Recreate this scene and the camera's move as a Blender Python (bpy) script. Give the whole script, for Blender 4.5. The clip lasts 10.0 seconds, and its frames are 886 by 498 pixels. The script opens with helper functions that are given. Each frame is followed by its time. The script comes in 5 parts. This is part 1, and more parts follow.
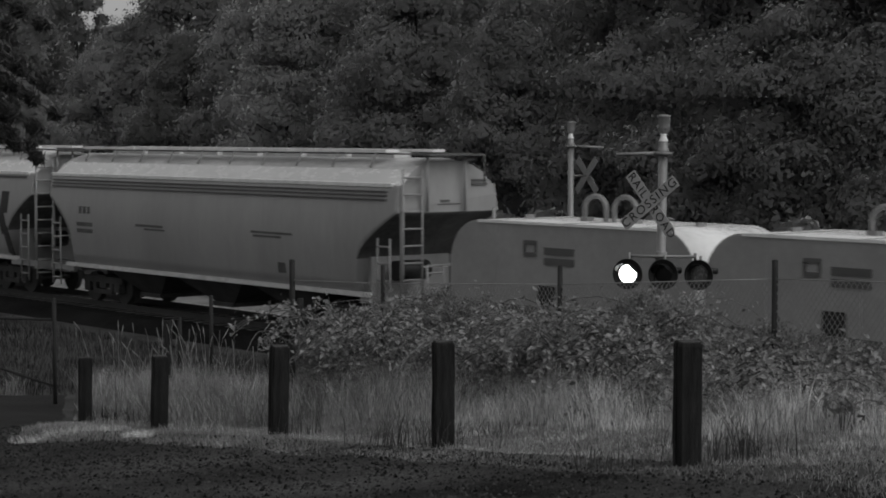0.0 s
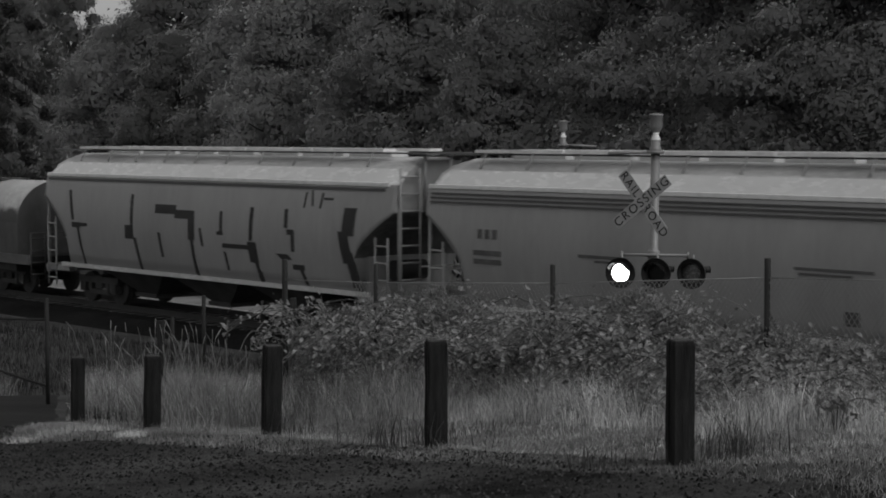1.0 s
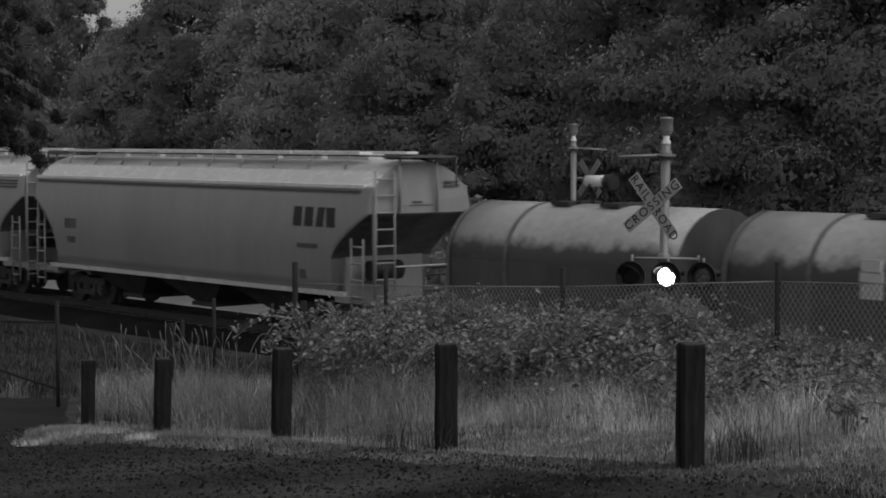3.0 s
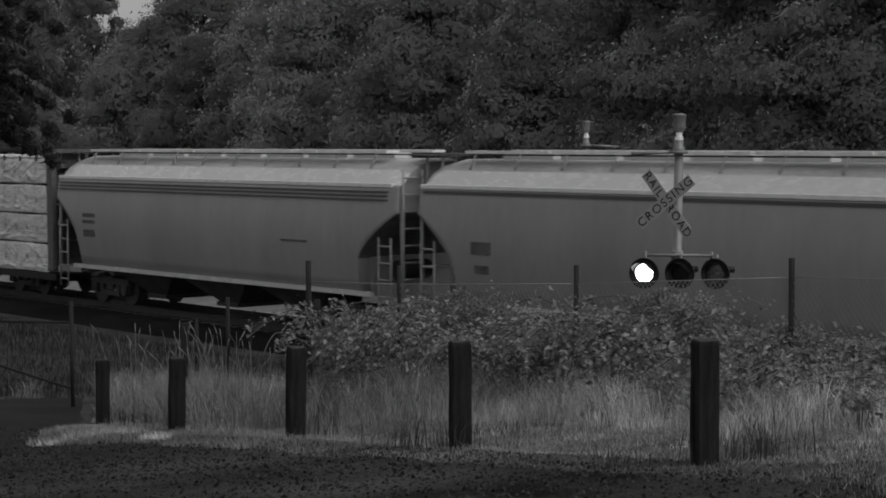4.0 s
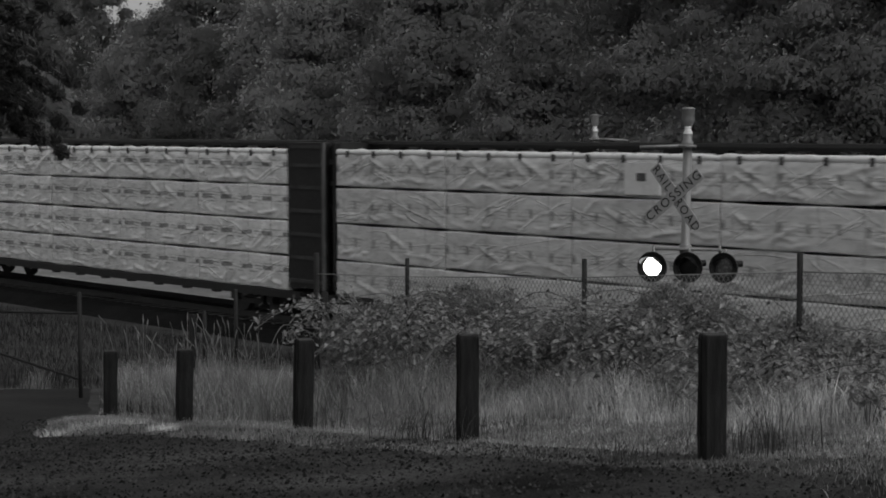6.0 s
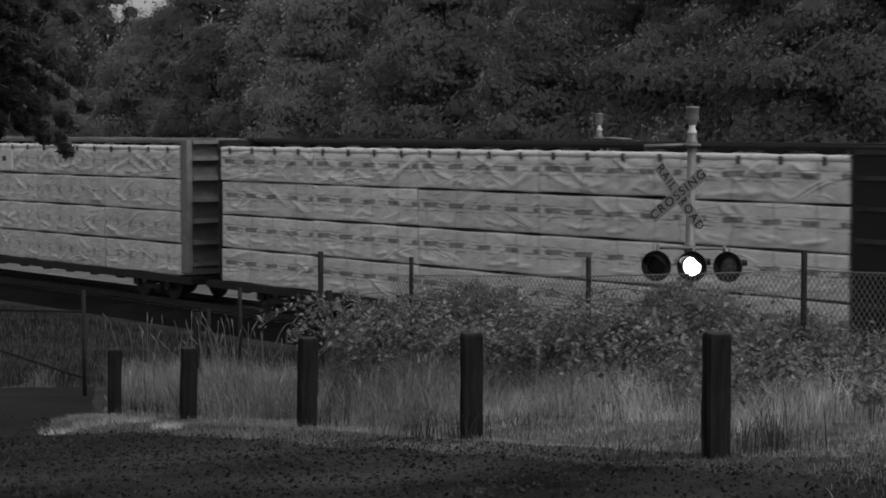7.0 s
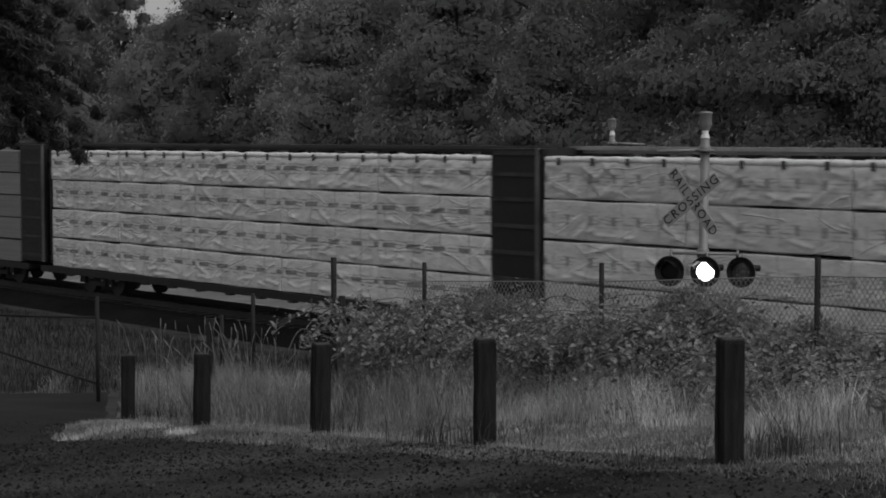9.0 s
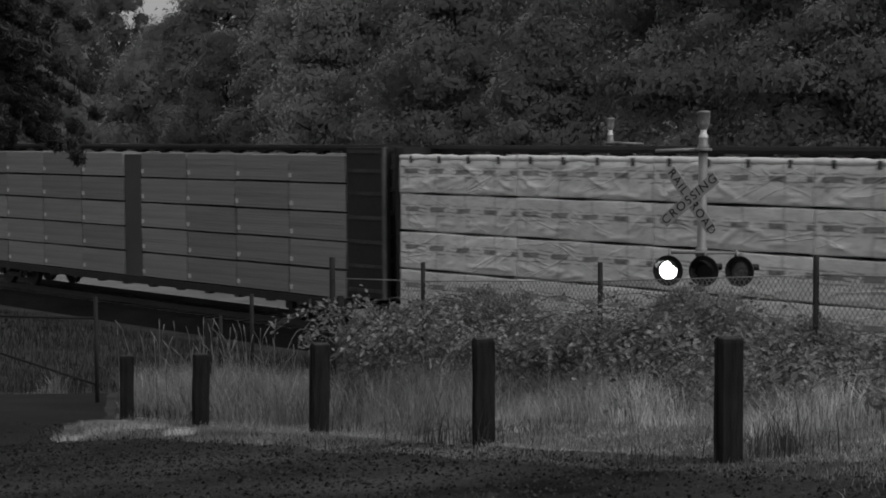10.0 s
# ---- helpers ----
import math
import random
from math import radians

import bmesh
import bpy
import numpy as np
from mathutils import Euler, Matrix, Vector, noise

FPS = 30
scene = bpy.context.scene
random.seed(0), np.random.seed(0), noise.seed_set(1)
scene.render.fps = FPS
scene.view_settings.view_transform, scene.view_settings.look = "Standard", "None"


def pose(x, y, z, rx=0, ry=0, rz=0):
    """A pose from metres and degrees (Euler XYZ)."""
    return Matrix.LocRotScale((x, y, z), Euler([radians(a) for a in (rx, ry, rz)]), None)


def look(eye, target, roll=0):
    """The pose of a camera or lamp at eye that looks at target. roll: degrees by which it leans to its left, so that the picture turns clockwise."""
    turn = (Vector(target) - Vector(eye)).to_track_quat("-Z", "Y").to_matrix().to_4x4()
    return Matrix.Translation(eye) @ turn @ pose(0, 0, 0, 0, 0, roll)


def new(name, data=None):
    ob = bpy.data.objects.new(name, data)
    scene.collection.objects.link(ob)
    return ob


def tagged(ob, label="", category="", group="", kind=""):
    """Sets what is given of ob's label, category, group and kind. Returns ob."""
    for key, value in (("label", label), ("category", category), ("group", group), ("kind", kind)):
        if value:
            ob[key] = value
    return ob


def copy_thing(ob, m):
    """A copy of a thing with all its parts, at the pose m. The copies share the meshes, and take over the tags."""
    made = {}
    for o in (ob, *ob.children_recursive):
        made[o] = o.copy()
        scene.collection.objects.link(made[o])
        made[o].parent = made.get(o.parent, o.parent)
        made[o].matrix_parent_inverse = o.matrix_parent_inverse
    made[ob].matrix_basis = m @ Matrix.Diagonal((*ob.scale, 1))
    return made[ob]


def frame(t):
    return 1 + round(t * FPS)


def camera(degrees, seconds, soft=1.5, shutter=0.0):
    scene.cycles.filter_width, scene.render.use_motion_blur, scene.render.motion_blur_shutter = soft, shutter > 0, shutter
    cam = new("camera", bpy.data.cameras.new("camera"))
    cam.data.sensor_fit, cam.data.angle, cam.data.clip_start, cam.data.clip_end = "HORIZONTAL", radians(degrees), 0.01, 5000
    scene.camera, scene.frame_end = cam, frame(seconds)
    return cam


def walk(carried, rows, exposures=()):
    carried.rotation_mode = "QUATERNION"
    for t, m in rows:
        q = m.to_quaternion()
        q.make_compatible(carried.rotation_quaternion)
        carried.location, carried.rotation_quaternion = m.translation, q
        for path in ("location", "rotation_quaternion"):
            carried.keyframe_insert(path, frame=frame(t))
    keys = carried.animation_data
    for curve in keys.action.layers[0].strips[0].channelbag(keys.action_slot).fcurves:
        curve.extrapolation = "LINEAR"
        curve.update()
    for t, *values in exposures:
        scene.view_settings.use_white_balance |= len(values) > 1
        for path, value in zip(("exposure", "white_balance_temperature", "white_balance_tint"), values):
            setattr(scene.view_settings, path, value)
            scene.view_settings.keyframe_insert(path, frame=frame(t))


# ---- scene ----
# ---------------- camera ----------------
cam = camera(25.7, 10.0, soft=1.8, shutter=0.16)
EYE = (0.0, 0.0, 5.17)
TURNS = [  # seconds, yaw, pitch, roll of a hand-held camera that stays in one spot
    (0.0, 0.0, -3.413, 0.0), (0.5, -0.111, -3.413, 0.068), (1.0, -0.223, -3.437, 0.100),
    (1.5, -0.300, -3.414, 0.071), (2.0, -0.287, -3.379, -0.085), (2.5, -0.130, -3.319, -0.143),
    (4.0, 0.451, -3.400, 0.398), (4.5, 0.527, -3.381, 0.298), (5.0, 0.585, -3.434, 0.263),
    (5.5, 0.642, -3.540, 0.200), (7.0, 0.832, -3.648, 0.088), (7.5, 0.968, -3.636, 0.184),
    (8.0, 1.102, -3.583, 0.315), (8.5, 1.189, -3.505, 0.216), (9.0, 1.211, -3.483, 0.176),
    (9.5, 1.214, -3.450, 0.123), (10.0, 1.159, -3.488, 0.306)]
walk(cam, [(t, pose(*EYE, 90 + pitch, roll, yaw)) for t, yaw, pitch, roll in TURNS],
     exposures=[(0.0, 0.0), (10.0, 0.0)])

# ---------------- light: a dull overcast sky ----------------
world = bpy.data.worlds.new("overcast_sky")
scene.world = world
world.use_nodes = True
wn, wl = world.node_tree.nodes, world.node_tree.links
sky = wn.new("ShaderNodeTexSky")
sky.sky_type, sky.sun_disc = "NISHITA", False
sky.sun_elevation, sky.sun_rotation = radians(48), radians(132)
sky.dust_density = 4.0
grey = wn.new("ShaderNodeRGBToBW")
wl.new(sky.outputs[0], grey.inputs[0])
flat = wn.new("ShaderNodeMath")          # cloud evens the sky out
flat.operation = "POWER"
flat.inputs[1].default_value = 0.5
wl.new(grey.outputs[0], flat.inputs[0])
wl.new(flat.outputs[0], wn["Background"].inputs[0])
wn["Background"].inputs[1].default_value = 0.235
sun_data = bpy.data.lights.new("sun", "SUN")
sun_data.energy, sun_data.angle, sun_data.color = 0.8, radians(50), (1, 1, 1)
sun = new("sun", sun_data)
sun.matrix_world = look((75, -28, 110), (0, 40, 0))

# ---------------- the track's frame of reference ----------------
AX, TD, TN = 37.78, Vector((-0.6361, 0.7716)), Vector((-0.7716, -0.6361))
SPEED = 18.905
MID = -1.5                                   # the track's middle line
HEAD = math.degrees(math.atan2(-TD.y, -TD.x))


def at(s, q, z=0.0):
    """A place s metres back along the track and q metres off it towards the viewer."""
    return Vector((AX + s * TD.x + q * TN.x, s * TD.y + q * TN.y, z))


def sq(x, y):
    p = Vector((x - AX, y))
    return p.dot(TD), p.dot(TN)


def ground_z(s, q):
    sc = min(max(s, 31.0), 62.0)
    if q <= 0:
        return -0.5 + 0.012 * max(0.0, -q - 6)
    qe = q if q < 20 else 20 + (q - 20) * 0.15
    qe = min(qe, 21.6)
    z = -0.35 + qe * (0.0906 - 0.00453 * (sc - 50))
    behind = min(max((20.06 - (s - 32.6) * 0.2695 - q) / 1.6, 0.0), 1.0)
    rise = behind * behind * (3 - 2 * behind) * min(max((45.0 - s) / 5.0, 0.0), 1.0)
    z += 0.26 * rise * min(1.0, max(0.0, (q - 4) / 9))
    z -= 0.09 * min(max((s - 41.0) / 6.0, 0.0), 1.0) * min(max((q - 12.0) / 3.0, 0.0), 1.0)
    return z if q > 4 else -0.5 + (z + 0.5) * q / 4


def surface_z(s, q):
    """The ground with its small unevenness."""
    z = ground_z(s, q)
    if 4 < q < 27 and 20 < s < 70:
        z += 0.025 * noise.noise(Vector((s * 0.6, q * 0.6, 0))) + 0.008 * noise.noise(Vector((s * 2.3, q * 2.3, 4)))
    return z


# ---------------- materials (a black and white film: greys only) ----------------
def nodes_of(m):
    m.use_nodes = True
    return m.node_tree.nodes, m.node_tree.links, m.node_tree.nodes["Principled BSDF"]


def noise_node(n, l, scale, detail=4, rough=0.6, vec=None):
    t = n.new("ShaderNodeTexNoise")
    t.inputs["Scale"].default_value, t.inputs["Detail"].default_value, t.inputs["Roughness"].default_value = scale, detail, rough
    if vec:
        l.new(vec, t.inputs["Vector"])
    return t


def ramp(n, l, src, lo, hi, p0=0.3, p1=0.7):
    r = n.new("ShaderNodeMapRange")
    r.inputs[1].default_value, r.inputs[2].default_value = p0, p1
    r.inputs[3].default_value, r.inputs[4].default_value = lo, hi
    l.new(src, r.inputs[0])
    return r.outputs[0]


def math_node(n, l, op, a, b):
    m = n.new("ShaderNodeMath")
    m.operation = op
    for i, v in enumerate((a, b)):
        if isinstance(v, (int, float)):
            m.inputs[i].default_value = v
        else:
            l.new(v, m.inputs[i])
    return m.outputs[0]


def material(name, base, rough=0.7, metal=0.0, vary=0.25, coarse=0.6, fine=9.0, bump=0.15, stretch=(1, 1, 1), island=0.0, rand=0.0, spec=0.4, trans=0.0):
    m = bpy.data.materials.new(name)
    n, l, b = nodes_of(m)
    tc = n.new("ShaderNodeTexCoord")
    mp = n.new("ShaderNodeMapping")
    mp.inputs["Scale"].default_value = stretch
    l.new(tc.outputs["Object"], mp.inputs[0])
    big = noise_node(n, l, coarse, 3, 0.6, mp.outputs[0])
    small = noise_node(n, l, fine, 5, 0.7, mp.outputs[0])
    v = math_node(n, l, "MULTIPLY", ramp(n, l, big.outputs[0], 1 - vary, 1 + vary), ramp(n, l, small.outputs[0], 1 - vary * 0.8, 1 + vary * 0.8))
    v = math_node(n, l, "MULTIPLY", v, base)
    if island:
        g = n.new("ShaderNodeNewGeometry")
        v = math_node(n, l, "MULTIPLY", v, ramp(n, l, g.outputs["Random Per Island"], 1 - island, 1 + island, 0, 1))
    if rand:
        o = n.new("ShaderNodeObjectInfo")
        v = math_node(n, l, "MULTIPLY", v, ramp(n, l, o.outputs["Random"], 1 - rand, 1 + rand, 0, 1))
    c = n.new("ShaderNodeCombineColor")
    for i in range(3):
        l.new(v, c.inputs[i])
    l.new(c.outputs[0], b.inputs["Base Color"])
    l.new(ramp(n, l, small.outputs[0], max(0.05, rough - 0.12), min(1, rough + 0.12)), b.inputs["Roughness"])
    b.inputs["Metallic"].default_value = metal
    b.inputs["Specular IOR Level"].default_value = spec
    if trans:
        tl = n.new("ShaderNodeBsdfTranslucent")
        l.new(c.outputs[0], tl.inputs[0])
        mx = n.new("ShaderNodeMixShader")
        mx.inputs[0].default_value = trans
        l.new(b.outputs[0], mx.inputs[1])
        l.new(tl.outputs[0], mx.inputs[2])
        l.new(mx.outputs[0], n["Material Output"].inputs[0])
    if bump:
        bp = n.new("ShaderNodeBump")
        bp.inputs["Strength"].default_value, bp.inputs["Distance"].default_value = bump, 0.02
        l.new(small.outputs[0], bp.inputs["Height"])
        l.new(bp.outputs[0], b.inputs["Normal"])
    return m


M_GRAVEL = material("gravel", 0.038, 0.95, vary=0.9, coarse=0.6, fine=34, bump=1.0, spec=0.05)
M_PEBBLE = material("gravel_stone", 0.031, 0.9, 0, 0.3, 3, 20, 0.0, island=0.9, spec=0.05)
M_SOIL = material("grassy_soil", 0.05, 0.95, vary=0.4, coarse=0.7, fine=14, bump=0.6, spec=0.1)
M_ROAD = material("asphalt", 0.026, 0.95, vary=0.3, coarse=0.4, fine=30, bump=0.3, spec=0.05)
# One ballast in two tones: shade painted in front, light painted beyond.
M_BALLAST_SHADED = material("ballast", 0.010, 0.95, vary=0.5, coarse=1.0, fine=16, bump=0.9, spec=0.05)
M_BALLAST_LIT = material("lit_ballast", 0.34, 0.95, vary=0.3, coarse=0.6, fine=12, bump=0.7, spec=0.1)
M_FARGROUND = material("pale_gravel", 0.21, 0.95, vary=0.3, coarse=0.4, fine=9, bump=0.5, spec=0.2)
M_RAIL = material("rail_steel", 0.05, 0.7, 0.3, 0.3)
M_TIE = material("creosoted_tie", 0.09, 0.9, 0, 0.4, 2, 20, 0.4, rand=0.3)
M_TIMBER = material("dark_timber", 0.017, 0.85, 0, 0.6, 3, 26, 0.6, (4, 4, 0.6), spec=0.2)
M_TIMBER_END = material("weathered_end_grain", 0.055, 0.9, 0, 0.5, 5, 40, 0.5, spec=0.1)
M_LEAF = material("maple_leaf", 0.355, 0.8, 0, 0.14, 0.25, 3, 0.0, island=0.03, rand=0.22, spec=0.0, trans=0.8)
M_LEAF_DARK = material("alder_leaf", 0.36, 0.8, 0, 0.1, 0.25, 3, 0.0, island=0.03, rand=0.12, spec=0.0, trans=0.8)
M_NEEDLE = material("fir_needle", 0.07, 0.7, 0, 0.25, 0.6, 6, 0.0, island=0.4, spec=0.15)
M_BARK = material("bark", 0.07, 0.9, 0, 0.4, 2, 14, 0.6, (1, 1, 0.3))
M_BRAMBLE = material("bramble_leaf", 0.195, 0.42, 0, 0.42, 1.3, 8, 0.0, island=0.5, spec=0.6, trans=0.35)
M_CANE = material("bramble_cane", 0.10, 0.8, 0, 0.3, 2, 9, 0.2, island=0.3)
M_GRASS = material("dry_grass", 0.52, 0.8, 0, 0.55, 1.1, 6, 0.0, island=0.28, spec=0.15, trans=0.3)
M_DULL = material("green_grass", 0.20, 0.8, 0, 0.4, 0.8, 6, 0.0, island=0.4, spec=0.1, trans=0.3)
M_WEED = material("dark_weed", 0.07, 0.8, 0, 0.3, 2, 9, 0.0, island=0.4, spec=0.1, trans=0.3)
M_STALK = material("dry_stalk", 0.20, 0.8, 0, 0.3, 2, 9, 0.0, island=0.4, spec=0.1)
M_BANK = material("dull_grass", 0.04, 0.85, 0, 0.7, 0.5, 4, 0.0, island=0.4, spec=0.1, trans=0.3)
M_GRASS_LOW = material("low_grass", 0.235, 0.8, 0, 0.35, 0.8, 6, 0.0, island=0.4, spec=0.15, trans=0.3)
M_GALV = material("galvanised_steel", 0.225, 0.5, 0.3, 0.15, 1.5, 14, 0.1)
M_POST = material("dark_steel_post", 0.02, 0.7, 0, 0.3, 2, 20, 0.2, spec=0.2)
M_MESH = material("fence_wire", 0.28, 0.5, 0.4, 0.15, 2, 20, 0.0)
M_SIGN = material("sign_white", 0.35, 0.5, 0, 0.12, 2, 18, 0.05)
M_BLACK = material("black_paint", 0.014, 0.45, 0, 0.2, 2, 18, 0.05)
M_LENS = material("dark_lens", 0.008, 0.35, 0, 0.1, 2, 18, 0.0, spec=0.3)
M_PALELENS = material("smoky_lens", 0.10, 0.25, 0, 0.3, 6, 25, 0.1, spec=0.8)
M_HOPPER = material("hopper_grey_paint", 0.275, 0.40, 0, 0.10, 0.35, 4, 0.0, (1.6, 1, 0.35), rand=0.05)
# Pale hopper paint; the roof's sky sheen is put into its tone.
M_PALE_SHEEN = material("pale_sheen_paint", 0.55, 0.24, 0, 0.05, 0.6, 3, 0.0, (0.6, 1.4, 1), rand=0.05, spec=0.7)
# Shadow under the hoppers' ends, painted onto the slope sheets.
M_SLOPE_SHADE = material("shaded_slope_sheet", 0.10, 0.8, 0, 0.3, 1, 8, 0.1, spec=0.1)
# Roof crown: its dimmer reflection is painted in as a darker tone.
M_ROOF_DIM = material("dimly_lit_roof", 0.36, 0.4, 0, 0.3, 0.8, 7, 0.05, (0.6, 1.4, 1))
M_BOARD = material("bright_walkway_grating", 0.72, 0.35, 0, 0.15, 1.5, 12, 0.1, spec=0.5)
# White surfaces, and edges and tops whose sky light is put into the tone.
M_WHITE_SKYLIT = material("white_and_skylit_paint", 0.78, 0.3, 0, 0.08, 0.6, 6, 0.03, spec=0.5)
M_GRAFFITI = material("black_spray_paint", 0.022, 0.6, 0, 0.3, 1.5, 9, 0.0)
M_HOPPER_STRIPE = material("shadow_grey_stripe", 0.09, 0.5, 0, 0.15)
# White hood sides, their shade put into this greyer tone.
M_HOOD_WHITE = material("shaded_white_hood", 0.29, 0.5, 0, 0.12, 0.5, 6, 0.05)
# Arched hoods: these two colours paint the shaded sides and the lit crown.
M_HOOD_GREY = material("shaded_hood_steel", 0.07, 0.55, 0.1, 0.3, 0.6, 6, 0.1, (1, 1, 0.4))
M_HOOD_SKYLIT = material("skylit_hood_top", 0.36, 0.5, 0.1, 0.2, 0.6, 6, 0.1)


def skylit_above(m, low, z0, z1):
    """Puts sky light into a colour: paler above a ragged line."""
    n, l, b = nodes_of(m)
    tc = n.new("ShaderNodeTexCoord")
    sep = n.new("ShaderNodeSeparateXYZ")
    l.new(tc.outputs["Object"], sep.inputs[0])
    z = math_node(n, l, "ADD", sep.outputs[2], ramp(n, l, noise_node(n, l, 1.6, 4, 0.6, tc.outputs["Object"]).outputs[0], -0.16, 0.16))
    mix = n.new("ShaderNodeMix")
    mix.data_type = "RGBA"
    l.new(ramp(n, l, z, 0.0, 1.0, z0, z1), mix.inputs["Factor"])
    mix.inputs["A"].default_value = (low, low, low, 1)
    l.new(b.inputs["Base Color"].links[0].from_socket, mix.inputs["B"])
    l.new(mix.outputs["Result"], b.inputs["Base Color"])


skylit_above(M_HOOD_SKYLIT, 0.06, 2.62, 2.86)
M_UNDER = material("grimy_underframe", 0.045, 0.8, 0, 0.4, 1.5, 12, 0.3)
M_CARDARK = material("dark_car_steel", 0.015, 0.6, 0.1, 0.3, 1, 9, 0.15, rand=0.1)
M_CARMID = material("faded_car_steel", 0.12, 0.6, 0.1, 0.3, 1, 9, 0.15)
M_CARGREY = material("grey_car_steel", 0.22, 0.6, 0.1, 0.25, 1, 9, 0.15)
M_INK = material("stencil_ink", 0.10, 0.7, 0, 0.35, 1.5, 9, 0.0)
M_LUMBER = material("bare_lumber", 0.245, 0.8, 0, 0.18, 0.8, 5, 0.25, (0.15, 1, 9), rand=0.16)
M_TAG = material("pale_tag", 0.55, 0.6, 0, 0.1)
M_STRAP = material("dark_strap", 0.06, 0.6, 0, 0.2)


def wrap_material(name, base, dash_len, dash_gap, dash_h, low, strength):
    """Lumber wrap: crinkled white sheeting with rows of printed marks."""
    m = material(name, base, 0.28, 0, 0.13, 0.7, 5, 0.0, (0.5, 1, 1.6), rand=0.07, spec=0.65)
    n, l, b = nodes_of(m)
    tc = n.new("ShaderNodeTexCoord")
    sep = n.new("ShaderNodeSeparateXYZ")
    l.new(tc.outputs["Object"], sep.inputs[0])
    wob = noise_node(n, l, 1.1, 2, 0.5, tc.outputs["Object"])
    x = math_node(n, l, "ADD", sep.outputs[0], ramp(n, l, wob.outputs[0], -0.08, 0.08))
    z = math_node(n, l, "ADD", sep.outputs[2], ramp(n, l, wob.outputs[0], -0.03, 0.03))
    fx = math_node(n, l, "FRACT", math_node(n, l, "DIVIDE", x, dash_len + dash_gap), 0)
    on_x = math_node(n, l, "LESS_THAN", fx, dash_len / (dash_len + dash_gap))
    zz = math_node(n, l, "ABSOLUTE", math_node(n, l, "SUBTRACT", z, low), 0)
    on_z = math_node(n, l, "LESS_THAN", zz, dash_h / 2)
    worn = ramp(n, l, noise_node(n, l, 7, 3, 0.6, tc.outputs["Object"]).outputs[0], 0.75, 1.0, 0.35, 0.6)
    mark = math_node(n, l, "MULTIPLY", math_node(n, l, "MULTIPLY", on_x, on_z), worn)
    # broken thin lines of small print round the marks
    zb = math_node(n, l, "ABSOLUTE", math_node(n, l, "SUBTRACT", z, low - 0.03), 0)
    rows = math_node(n, l, "LESS_THAN", math_node(n, l, "FRACT", math_node(n, l, "DIVIDE", z, 0.085), 0), 0.42)
    inside = math_node(n, l, "MULTIPLY", math_node(n, l, "LESS_THAN", zb, 0.17), rows)
    mpb = n.new("ShaderNodeMapping")
    mpb.inputs["Scale"].default_value = (0.8, 1, 5)
    l.new(tc.outputs["Object"], mpb.inputs[0])
    band = math_node(n, l, "MULTIPLY", inside, ramp(n, l, noise_node(n, l, 2.6, 3, 0.6, mpb.outputs[0]).outputs[0], 0.0, 0.75, 0.47, 0.56))
    seam = math_node(n, l, "LESS_THAN", math_node(n, l, "FRACT", math_node(n, l, "DIVIDE", math_node(n, l, "ADD", x, 40.0), 1.12), 0), 0.06)
    seam = math_node(n, l, "MULTIPLY", seam, ramp(n, l, noise_node(n, l, 1.7, 2, 0.5, tc.outputs["Object"]).outputs[0], 0.0, 0.4, 0.4, 0.6))
    dark = math_node(n, l, "MAXIMUM", math_node(n, l, "MAXIMUM", mark, band), seam)
    old = b.inputs["Base Color"].links[0].from_socket
    mix = n.new("ShaderNodeMix")
    mix.data_type = "RGBA"
    l.new(math_node(n, l, "MULTIPLY", dark, strength), mix.inputs["Factor"])
    l.new(old, mix.inputs["A"])
    mix.inputs["B"].default_value = (0.07, 0.07, 0.07, 1)
    l.new(mix.outputs["Result"], b.inputs["Base Color"])
    height = None
    for turn, where in ((19, 3.1), (-24, 11.7), (-7, 23.9)):
        mp = n.new("ShaderNodeMapping")
        mp.vector_type = "TEXTURE"
        mp.inputs["Scale"].default_value, mp.inputs["Rotation"].default_value, mp.inputs["Location"].default_value = (3.2, 1, 0.42), (0, radians(turn), 0), (where, where, 0)
        o = n.new("ShaderNodeObjectInfo")
        shift = n.new("ShaderNodeVectorMath")
        sc = n.new("ShaderNodeMath")
        sc.operation = "MULTIPLY"
        sc.inputs[1].default_value = 60
        l.new(o.outputs["Random"], sc.inputs[0])
        l.new(tc.outputs["Object"], shift.inputs[0])
        l.new(sc.outputs[0], shift.inputs[1])
        l.new(shift.outputs[0], mp.inputs[0])
        cre = noise_node(n, l, 1.3, 2, 0.5, mp.outputs[0])
        line = math_node(n, l, "ABSOLUTE", math_node(n, l, "SUBTRACT", cre.outputs[0], 0.5), 0)
        line = ramp(n, l, line, 1.0, 0.0, 0.0, 0.03)
        some = ramp(n, l, noise_node(n, l, 0.8, 1, 0.5, mp.outputs[0]).outputs[0], 0.0, 1.0, 0.57, 0.68)
        line = math_node(n, l, "MULTIPLY", line, some)
        height = line if height is None else math_node(n, l, "MAXIMUM", height, line)
    bp = n.new("ShaderNodeBump")
    bp.inputs["Strength"].default_value, bp.inputs["Distance"].default_value = 0.5, 0.05
    l.new(height, bp.inputs["Height"])
    l.new(bp.outputs[0], b.inputs["Normal"])
    return m


M_WRAP_A = wrap_material("lumber_wrap_blurred_print", 0.66, 0.13, 0.62, 0.21, 0.0, 0.6)
M_WRAP_B = wrap_material("lumber_wrap_dashed_print", 0.74, 0.50, 0.52, 0.12, 0.08, 0.8)


